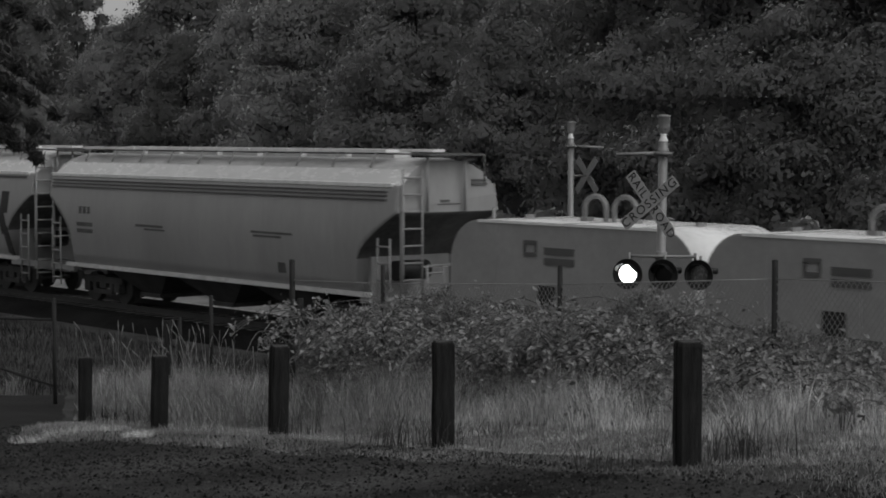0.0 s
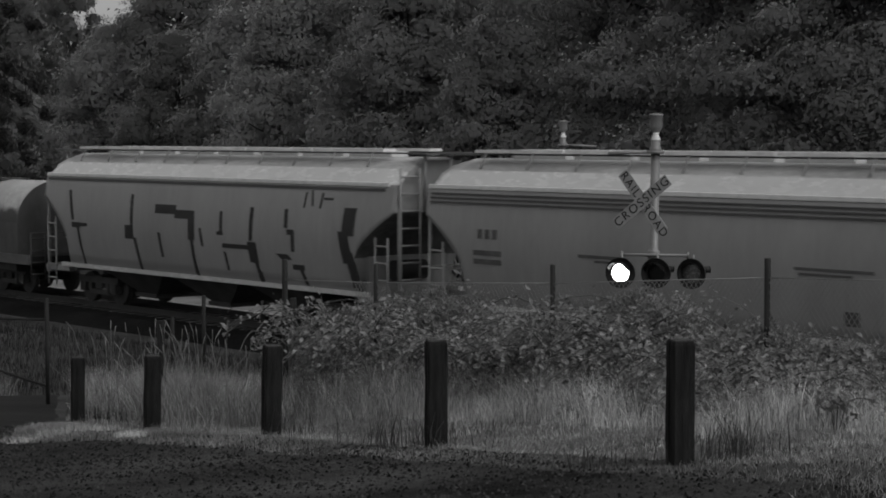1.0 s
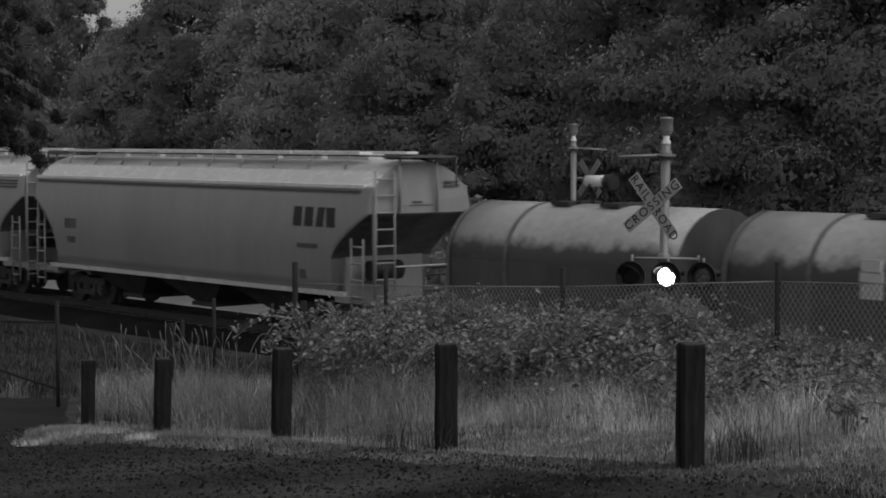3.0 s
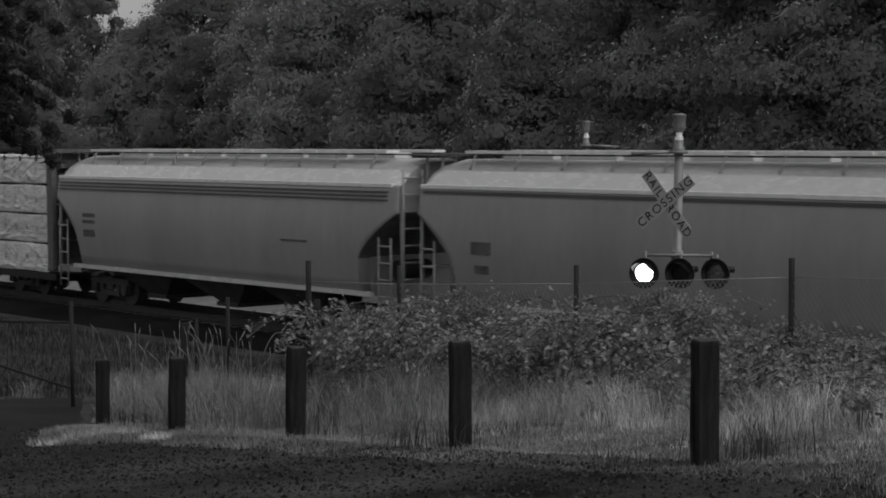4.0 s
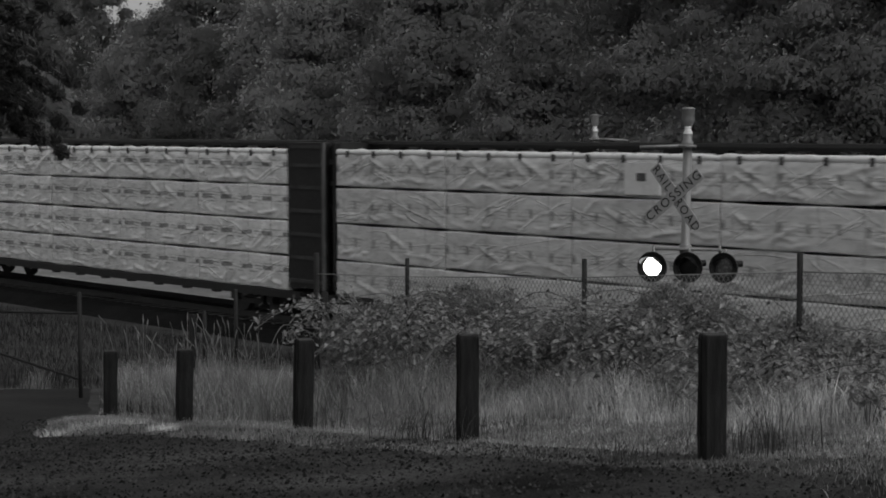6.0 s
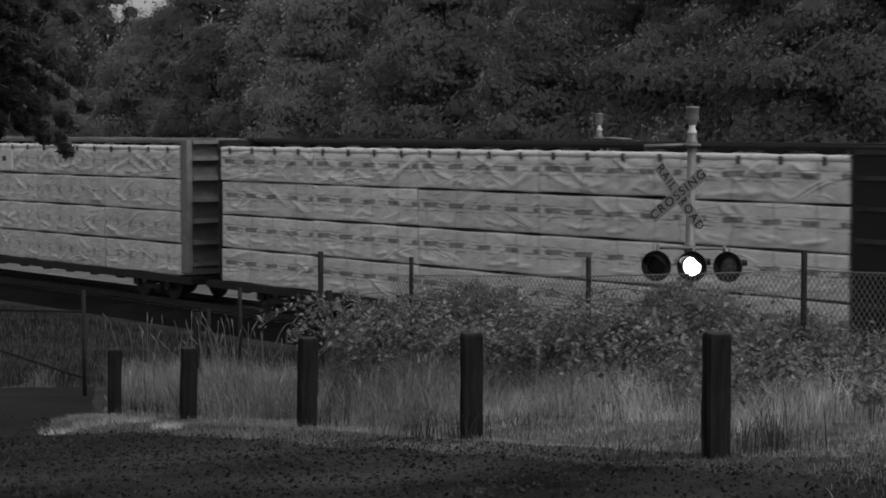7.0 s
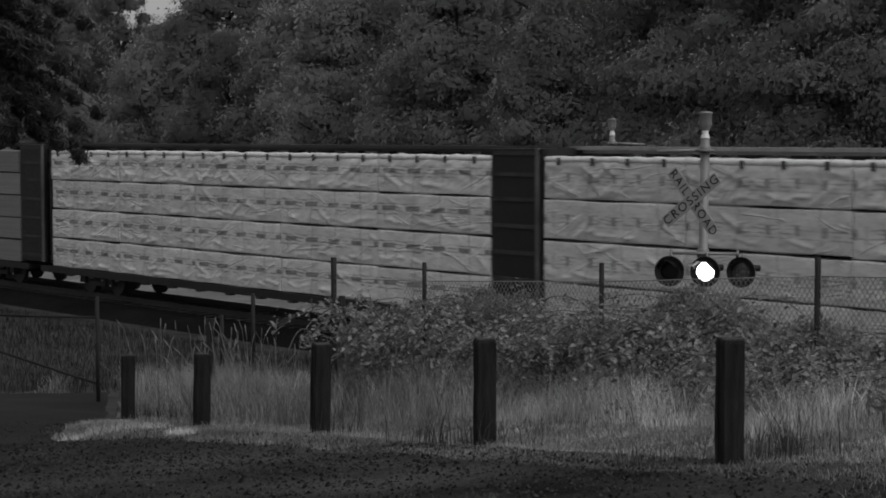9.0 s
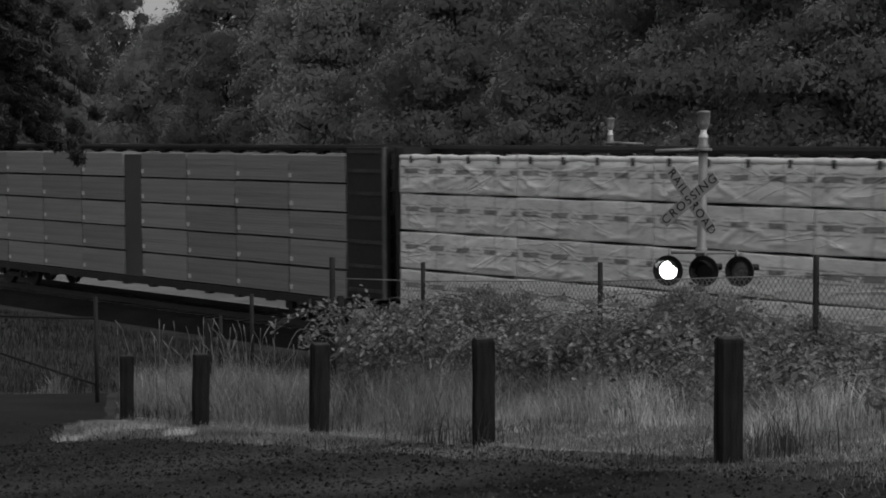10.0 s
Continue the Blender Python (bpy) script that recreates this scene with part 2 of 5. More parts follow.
def glow_material(name, strength):
    m = bpy.data.materials.new(name)
    n, l, b = nodes_of(m)
    b.inputs["Base Color"].default_value = (0.8, 0.8, 0.8, 1)
    b.inputs["Emission Color"].default_value = (1, 1, 1, 1)
    b.inputs["Emission Strength"].default_value = strength
    return m


M_GLOW = glow_material("lit_signal_lens", 6.0)


# ---------------- mesh helpers ----------------
def box(bm, x0, x1, y0, y1, z0, z1, bevel=0.0):
    vs = [bm.verts.new((x, y, z)) for x in (x0, x1) for y in (y0, y1) for z in (z0, z1)]
    faces = [bm.faces.new([vs[i] for i in f]) for f in ((0, 1, 3, 2), (4, 6, 7, 5), (0, 4, 5, 1), (2, 3, 7, 6), (0, 2, 6, 4), (1, 5, 7, 3))]
    if bevel:
        edges = {e for f in faces for e in f.edges}
        bmesh.ops.bevel(bm, geom=list(edges), offset=bevel, segments=2, affect="EDGES", profile=0.6)


def tube(bm, p0, p1, r0, r1=None, seg=10, caps=True):
    p0, p1 = Vector(p0), Vector(p1)
    r1 = r0 if r1 is None else r1
    zax = (p1 - p0).normalized()
    xax = zax.orthogonal().normalized()
    yax = zax.cross(xax)
    rings = []
    for p, r in ((p0, r0), (p1, r1)):
        rings.append([bm.verts.new(p + r * (math.cos(a) * xax + math.sin(a) * yax)) for a in (2 * math.pi * i / seg for i in range(seg))])
    for i in range(seg):
        j = (i + 1) % seg
        f = bm.faces.new((rings[0][i], rings[0][j], rings[1][j], rings[1][i]))
        f.smooth = True
    if caps:
        bm.faces.new(rings[0][::-1])
        bm.faces.new(rings[1])


def sweep(bm, pts, r, seg=8):
    """One connected round bar along a line of points in an upright plane."""
    pts = [Vector(p) for p in pts]
    rings = []
    for i, p in enumerate(pts):
        d = (pts[min(i + 1, len(pts) - 1)] - pts[max(i - 1, 0)]).normalized()
        a = d.cross(Vector((0, 1, 0))).normalized()
        b = d.cross(a)
        rings.append([bm.verts.new(p + r * (math.cos(t) * a + math.sin(t) * b)) for t in (2 * math.pi * k / seg for k in range(seg))])
    for a, b in zip(rings, rings[1:]):
        for i in range(seg):
            bm.faces.new((a[i], a[(i + 1) % seg], b[(i + 1) % seg], b[i])).smooth = True


def lathe(bm, profile, centre=(0, 0, 0), seg=16):
    """Turn (radius, height) pairs about the upright line through centre."""
    c = Vector(centre)
    rings = [[bm.verts.new(c + Vector((r * math.cos(2 * math.pi * i / seg), r * math.sin(2 * math.pi * i / seg), z))) for i in range(seg)] for r, z in profile]
    for a, b in zip(rings, rings[1:]):
        for i in range(seg):
            j = (i + 1) % seg
            f = bm.faces.new((a[i], a[j], b[j], b[i]))
            f.smooth = True
    bm.faces.new(rings[0][::-1])
    bm.faces.new(rings[-1])


def mesh_of(name, bm, mat):
    bmesh.ops.recalc_face_normals(bm, faces=bm.faces[:])
    me = bpy.data.meshes.new(name)
    bm.to_mesh(me)
    bm.free()
    for m in (mat if isinstance(mat, (list, tuple)) else [mat]):
        me.materials.append(m)
    return me


def part(name, bm, mat, parent, label=""):
    ob = new(name, mesh_of(name, bm, mat))
    ob.parent = parent
    return tagged(ob, label)


def boxes(name, dims, mat, parent, label="", bevel=0.0):
    bm = bmesh.new()
    for d in dims:
        box(bm, *d, bevel=bevel)
    return part(name, bm, mat, parent, label)


def tubes(name, lines, r, mat, parent, label="", seg=8):
    bm = bmesh.new()
    for a, b in lines:
        tube(bm, a, b, r, seg=seg)
    return part(name, bm, mat, parent, label)


def thing(name, label, category, group="", m=None):
    ob = tagged(new(name), label, category, group)
    if m is not None:
        ob.matrix_world = m
    return ob


def soup(name, verts, faces, mats, idx=None):
    me = bpy.data.meshes.new(name)
    me.from_pydata(verts, [], faces)
    for m in mats:
        me.materials.append(m)
    if idx is not None:
        me.polygons.foreach_set("material_index", idx)
    me.update()
    return me


# ---------------- ground ----------------
def steps(*runs):
    out = []
    for a, b, st in runs:
        out += list(np.arange(a, b, st))
    return out + [runs[-1][1]]


def build_ground():
    ss = steps((-1500, -100, 350), (-100, 20, 12), (20, 62, 0.5), (62, 120, 4), (120, 300, 20), (300, 1500, 400))
    qs = steps((-1500, -100, 350), (-100, -8, 8), (-8, 4, 1.0), (4, 26, 0.4), (26, 60, 3), (60, 1500, 360))
    verts, faces, idx = [], [], []
    for s in ss:
        for q in qs:
            z = surface_z(s, q)
            verts.append(at(s, q, z))
    w = len(qs)
    for i in range(len(ss) - 1):
        for j in range(w - 1):
            faces.append((i * w + j, i * w + j + 1, (i + 1) * w + j + 1, (i + 1) * w + j))
            qm, sm = (qs[j] + qs[j + 1]) / 2, (ss[i] + ss[i + 1]) / 2
            edge = 20.75 + 0.3 * noise.noise(Vector((sm * 0.5, 0, 7))) + 0.2 * noise.noise(Vector((sm * 1.9, qm, 3)))
            idx.append(2 if qm < -3 else (1 if qm > edge else 0))
    me = soup("ground", verts, faces, [M_SOIL, M_GRAVEL, M_FARGROUND], idx)
    me.polygons.foreach_set("use_smooth", [True] * len(faces))
    tagged(new("ground", me), "rough sloping ground of gravel and grassy soil", "ground", kind="structure")


build_ground()


def lane_edge(y):
    """Where the lane's grass edge runs at the distance y."""
    return -0.186 * y - 0.034 * y * min(max((27.0 - y) / 10.0, 0.0), 1.0)


def build_lane():
    ys, us = np.arange(16.6, 35.0, 0.4), np.linspace(0, 1, 24)
    verts = []
    for y in ys:
        right = lane_edge(y) + 0.12 * noise.noise(Vector((y * 0.4, 0, 0)))
        for u in us:
            x = right - 9.0 * u
            verts.append((x, y, surface_z(*sq(x, y)) + (-0.05 if y == ys[0] or u == 0 else 0.012)))
    w = len(us)
    faces = [(i * w + j, i * w + j + 1, (i + 1) * w + j + 1, (i + 1) * w + j) for i in range(len(ys) - 1) for j in range(w - 1)]
    tagged(new("road", soup("road", verts, faces, [M_ROAD])), "dark narrow asphalt lane beside the grass", "road", kind="structure")


build_lane()


def build_track():
    bm = bmesh.new()
    s0, s1 = -120, 240
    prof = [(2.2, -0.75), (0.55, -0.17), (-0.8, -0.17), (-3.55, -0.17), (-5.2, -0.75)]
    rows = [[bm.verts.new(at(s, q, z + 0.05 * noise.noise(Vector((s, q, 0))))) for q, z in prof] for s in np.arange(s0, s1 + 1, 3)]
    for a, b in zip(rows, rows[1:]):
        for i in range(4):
            # shaded tone up to the near rail, lit tone behind it
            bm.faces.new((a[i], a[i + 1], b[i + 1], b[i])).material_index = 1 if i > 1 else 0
    base = tagged(new("ballast", mesh_of("ballast", bm, [M_BALLAST_SHADED, M_BALLAST_LIT])), "crushed stone ballast under the railway track, shade painted on its near shoulder", "ballast", kind="structure")
    track = tagged(new("railway_track"), "single steel railway track on dark ties", "track", kind="structure")
    for off in (-0.755, 0.755):
        bm = bmesh.new()
        box(bm, -120, 240, -0.035, 0.035, -0.03, 0.0)
        box(bm, -120, 240, -0.009, 0.009, -0.14, -0.03)
        box(bm, -120, 240, -0.07, 0.07, -0.165, -0.14)
        r = part("rail", bm, M_RAIL, track)
        r.matrix_world = Matrix.Translation(at(0, MID + off)) @ pose(0, 0, 0, 0, 0, HEAD + 180)
    bm = bmesh.new()
    box(bm, -0.115, 0.115, -1.3, 1.3, -0.24, -0.155)
    tie = mesh_of("tie", bm, M_TIE)
    for i in range(130):
        o = new("tie", tie)
        o.parent = track
        o.matrix_world = Matrix.Translation(at(35 + i * 0.54, MID)) @ pose(0, 0, 0, 0, 0, HEAD + random.uniform(-1, 1))


build_track()


# ---------------- the train ----------------
def truck(parent, x):
    """A two-axle railway truck: side frames, bolster and wheelsets."""
    for sy in (-1, 1):
        bm = bmesh.new()
        y = 0.98 * sy
        box(bm, x - 1.15, x + 1.15, y - 0.08, y + 0.08, 0.62, 0.80)
        box(bm, x - 0.55, x + 0.55, y - 0.08, y + 0.08, 0.28, 0.42)
        for sx in (-1, 1):
            box(bm, x + sx * 0.50 - 0.09, x + sx * 0.50 + 0.09, y - 0.08, y + 0.08, 0.40, 0.64)
            box(bm, x + sx * 0.89 - 0.16, x + sx * 0.89 + 0.16, y - 0.11, y + 0.11, 0.34, 0.64)
        part("truck_side_frame", bm, M_UNDER, parent)
    boxes("truck_bolster", [(x - 0.2, x + 0.2, -1.05, 1.05, 0.45, 0.85)], M_UNDER, parent)
    for sx in (-0.89, 0.89):
        bm = bmesh.new()
        tube(bm, (0, -0.95, 0), (0, 0.95, 0), 0.08)
        for sy in (-1, 1):
            tube(bm, (0, sy * 0.70, 0), (0, sy * 0.83, 0), 0.455, seg=24)
            tube(bm, (0, sy * 0.66, 0), (0, sy * 0.70, 0), 0.48, seg=24)
        w = part("wheelset", bm, M_UNDER, parent)
        w.location = (x + sx, 0, 0.457)


def coupler(parent, x0, x1):
    s = 1 if x1 > x0 else -1
    boxes("coupler", [(min(x0, x1), max(x0, x1), -0.1, 0.1, 0.78, 0.98), (x1 - 0.18 * (s > 0) - 0.12 * (s < 0), x1 + 0.12 * (s > 0) + 0.18 * (s < 0), -0.2, 0.2, 0.72, 1.02)], M_UNDER, parent, bevel=0.02)


def ladder(parent, x, y0, y1, z0, z1, count, mat, axis="x"):
    """Upright rails with rungs, on the end (axis y) or on the side (axis x) of a car."""
    lines = []
    for k in (0, 1):
        p = (x, (y0, y1)[k]) if axis == "y" else ((y0, y1)[k], x)
        lines.append(((*p, z0), (*p, z1)))
    for i in range(count):
        z = z0 + (z1 - z0) * (i + 0.5) / count
        a, b = ((x, y0), (x, y1)) if axis == "y" else ((y0, x), (y1, x))
        lines.append(((*a, z), (*b, z)))
    tubes("ladder", lines, 0.028, mat, parent, "thin steel ladder", seg=6)


HL = 8.6          # half length of a hopper body
FRONT = 0.32      # how much further its leading end reaches


def hopper_width(z):
    t = (z - 1.15) / 2.8
    return 1.47 + 0.19 * math.sin(math.pi * min(max(t * 0.9 + 0.05, 0), 1))


def hopper_body(bm):
    xs = [-HL, -8.45, -8.2, -7.9, -7.6, -7.4, -7.28, -7.2, -3.6, 0, 3.6, 7.2, 7.28, 7.4, 7.6, 7.9, 8.2, 8.45, HL]
    rings = []
    for x in xs:
        k = min(max((abs(x) - 7.28) / 1.32, 0), 1)
        zb = 1.18 if abs(x) < 7.25 else 2.05 + 1.18 * k ** 0.7
        side = []
        for i in range(9):
            z = zb + (3.90 - zb) * i / 8
            side.append((hopper_width(z), z))
        drop = 0.0 if abs(x) < 8.4 else 0.07
        roof = [(1.40, 4.0 - drop), (1.15, 4.28 - drop), (0.85, 4.45 - drop), (0.45, 4.55 - drop)]
        half = side + roof
        ring = [(-y, z) for y, z in half] + [(y, z) for y, z in reversed(half)]
        lean = max(0.0, (abs(x) - 7.6)) * (1 if x > 0 else -1)
        ahead = FRONT * min(max((x - 7.2) / 1.4, 0), 1)
        rings.append([bm.verts.new((x + ahead - lean * 0.15 * max(0.0, z - 3.8), y, z)) for y, z in ring])
    n = len(rings[0])
    for a, b in zip(rings, rings[1:]):
        for i in range(n):
            j = (i + 1) % n
            f = bm.faces.new((a[i], b[i], b[j], a[j]))
            f.smooth = True
            # painted light: sheen by the eaves, dimmer crown, shade on the slope sheets
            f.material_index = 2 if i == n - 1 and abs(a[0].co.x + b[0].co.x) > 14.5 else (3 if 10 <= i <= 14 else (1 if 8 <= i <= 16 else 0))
    bm.faces.new(rings[0])
    bm.faces.new(rings[-1][::-1])


def hopper_car(label, stripes):
    car = thing("hopper_car", label, "freight car", "cars of the train")
    bm = bmesh.new()
    hopper_body(bm)
    body = part("body", bm, [M_HOPPER, M_PALE_SHEEN, M_SLOPE_SHADE, M_ROOF_DIM], car)
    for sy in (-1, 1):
        boxes("side_sill", [(-7.7, 7.7, sy * 1.50 - 0.06, sy * 1.50 + 0.06, 1.10, 1.22)], M_PALE_SHEEN, car, "pale side sill")
        # the eave's gloss of sky is put into this white
        boxes("eave_rail", [(-HL, HL, sy * 1.48 - 0.06, sy * 1.48 + 0.06, 3.85, 3.95)], M_WHITE_SKYLIT, car, "pale eave angle", bevel=0.015)
        if stripes:
            for z in (3.54, 3.64, 3.74):
                w = hopper_width(z) + 0.01
                boxes("stripe", [(-8.45, 8.45, sy * w - 0.03, sy * w + 0.03, z - 0.022, z + 0.022)], M_HOPPER_STRIPE, car, "dark rib under the eave")
        else:
            boxes("stripe", [(-8.45, 8.45, sy * 1.535 - 0.03, sy * 1.535 + 0.03, 3.74, 3.81)], M_HOPPER_STRIPE, car, "dark rib under the eave")
    # roof: running boards, hatches and brackets
    for sy in (-1, 1):
        for i in range(5):
            boxes("running_board", [(-7.6 + i * 3.06, -4.62 + i * 3.06, sy * 0.75 - 0.2, sy * 0.75 + 0.2, 4.69, 4.76)], M_BOARD, car, "pale grating walkway")
        for x in np.arange(-7.2, 7.4, 1.6):
            tubes("walkway_bracket", [((x, sy * 0.92, 4.70), (x, sy * 1.12, 4.32))], 0.022, M_HOPPER, car, seg=5)
        tubes("roof_handrail", [((-8.95, sy * 0.8, 4.66), (8.95, sy * 0.8, 4.66))], 0.022, M_HOPPER_STRIPE, car, seg=5)
    for i in range(7):
        boxes("hatch", [(-7.0 + i * 2.05, -5.2 + i * 2.05, -0.28, 0.28, 4.53, 4.69)], M_PALE_SHEEN, car, "long pale roof hatch cover", bevel=0.03)
    for sx in (-1, 1):
        fx = FRONT if sx > 0 else 0.0
        boxes("end_walkway", [(min(sx * 8.5, sx * 8.95), max(sx * 8.5, sx * 8.95) + fx, -0.9, 0.9, 4.62, 4.66)], M_HOPPER_STRIPE, car)
        for y in (0.45, -0.75):
            tubes("end_post", [((sx * 8.70 + fx, y, 3.25), (sx * 8.70 + fx, y, 4.62))], 0.035, M_HOPPER, car, seg=6)
        tubes("far_post", [((sx * 8.85 + fx, 0.95, 3.9), (sx * 8.85 + fx, 0.95, 4.64))], 0.022, M_HOPPER_STRIPE, car, seg=5)
        for y, z, w, h in ((0.0, 3.42, 0.75, 0.03), (-0.12, 3.5, 0.3, 0.06), (1.0, 4.0, 0.5, 0.05), (1.0, 3.9, 0.5, 0.06)):
            xx = sorted((sx * 8.59 + fx, sx * 8.615 + fx))
            boxes("end_stencil", [(xx[0], xx[1], y - w / 2, y + w / 2, z - h / 2, z + h / 2)], M_INK, car, "small dark stencilled lines")
        x = sorted((sx * 7.3, sx * 7.42))
        boxes("end_bulkhead", [(x[0], x[1], -1.25, 1.25, 0.95, 2.08)], M_HOPPER, car, "pale end bulkhead under the slope sheet")
        x = sorted((sx * 7.3, sx * 8.75 + fx))
        boxes("end_sill", [(x[0], x[1], -0.35, 0.35, 0.72, 1.05), (min(sx * 8.5, sx * 8.75) + fx, max(sx * 8.5, sx * 8.75) + fx, -1.5, 1.5, 0.88, 1.12), (x[0], x[1], -1.52, -1.42, 0.95, 1.12), (x[0], x[1], 1.42, 1.52, 0.95, 1.12)], M_HOPPER, car)
        for sy in (-1, 1):
            tubes("corner_post", [((sx * 8.6 + fx, sy * 1.48, 1.0), (sx * 8.6 + fx, sy * 1.48, 3.3))], 0.045, M_HOPPER, car, seg=6)
        for sy in (-1, 1):
            if sx * sy < 0:
                ladder(car, sx * 8.68 + fx, sy * 1.50, sy * 0.90, 0.55, 4.3, 9, M_HOPPER, "y")
            xa, xb = sorted((sx * 8.55, sx * 8.05))
            ladder(car, sy * 1.55, xa, xb, 0.5, 2.6, 5, M_HOPPER, "x")
            tubes("grab_rail", [((sx * 8.66 + fx, sy * 0.9, 1.9), (sx * 8.66 + fx, sy * 0.0, 1.9))], 0.022, M_PALE_SHEEN, car, seg=5)
        bm = bmesh.new()
        tube(bm, (sx * 7.9, -0.9, 1.75), (sx * 7.9, 0.1, 1.75), 0.25, seg=14)
        part("air_tank", bm, M_CARDARK, car)
        coupler(car, sx * 8.5 + fx, sx * 9.1 + fx)
        truck(car, sx * 6.35)
    for x in (-3.9, 0, 3.9):
        bm = bmesh.new()
        top = [bm.verts.new((x + a, b, 1.16)) for a, b in ((-1.85, -1.4), (1.85, -1.4), (1.85, 1.4), (-1.85, 1.4))]
        low = [bm.verts.new((x + a, b, 0.42)) for a, b in ((-0.45, -0.75), (0.45, -0.75), (0.45, 0.75), (-0.45, 0.75))]
        for i in range(4):
            j = (i + 1) % 4
            bm.faces.new((top[i], top[j], low[j], low[i]))
        bm.faces.new(top[::-1])
        bm.faces.new(low)
        part("discharge_bay", bm, M_UNDER, car)
        boxes("discharge_gate", [(x - 0.55, x + 0.55, -0.85, 0.85, 0.32, 0.44)], M_UNDER, car)
    boxes("centre_sill", [(-8.5, 8.5, -0.18, 0.18, 0.82, 1.05)], M_UNDER, car)
    return car


def stencil(car, bars, y=None, mat=None, name="stencil_mark", label="dark stencilled marking"):
    """Bars (x, z, width, height, lean) of paint on the side that faces the viewer."""
    for x, z, w, h, lean in bars:
        bm = bmesh.new()
        count = max(1, math.ceil(h / 0.22))
        rows = []
        for k in range(count + 1):
            b = 2 * k / count - 1
            zz = z + b * h / 2
            yy = y if y is not None else -hopper_width(zz) - 0.012
            rows.append([bm.verts.new((x + a * w / 2 + b * lean, yy + d, zz)) for a, d in ((-1, 0), (1, 0), (1, 0.05), (-1, 0.05))])
        for p, q in zip(rows, rows[1:]):
            for i in range(4):
                j = (i + 1) % 4
                bm.faces.new((p[i], p[j], q[j], q[i]))
        bm.faces.new(rows[0][::-1])
        bm.faces.new(rows[-1])
        part(name, bm, mat or M_INK, car, label)


def lugs(hood, x0, x1, top_z, mat):
    """Two tall looped lugs in the middle of a hood's top, on pads."""
    xm = (x0 + x1) / 2
    for dx in (-0.85, 0.1):
        pts = [(xm + dx, 0, top_z)] + [(xm + dx + 0.35 - 0.35 * math.cos(math.pi * i / 8), 0, top_z + 0.3 + 0.28 * math.sin(math.pi * i / 8)) for i in range(9)] + [(xm + dx + 0.7, 0, top_z)]
        bm = bmesh.new()
        sweep(bm, pts, 0.06)
        part("lifting_loop", bm, M_CARGREY, hood, "looped steel lifting lug")
    for a, b in ((xm - 0.95, xm - 0.6), (xm + 0.6, xm + 0.95), (x0 + 1.1, x0 + 1.3), (x1 - 1.3, x1 - 1.1)):
        boxes("lug_pad", [(a + 0.06, b - 0.06, -0.12, 0.12, top_z - 0.02, top_z + 0.09)], M_CARGREY, hood)


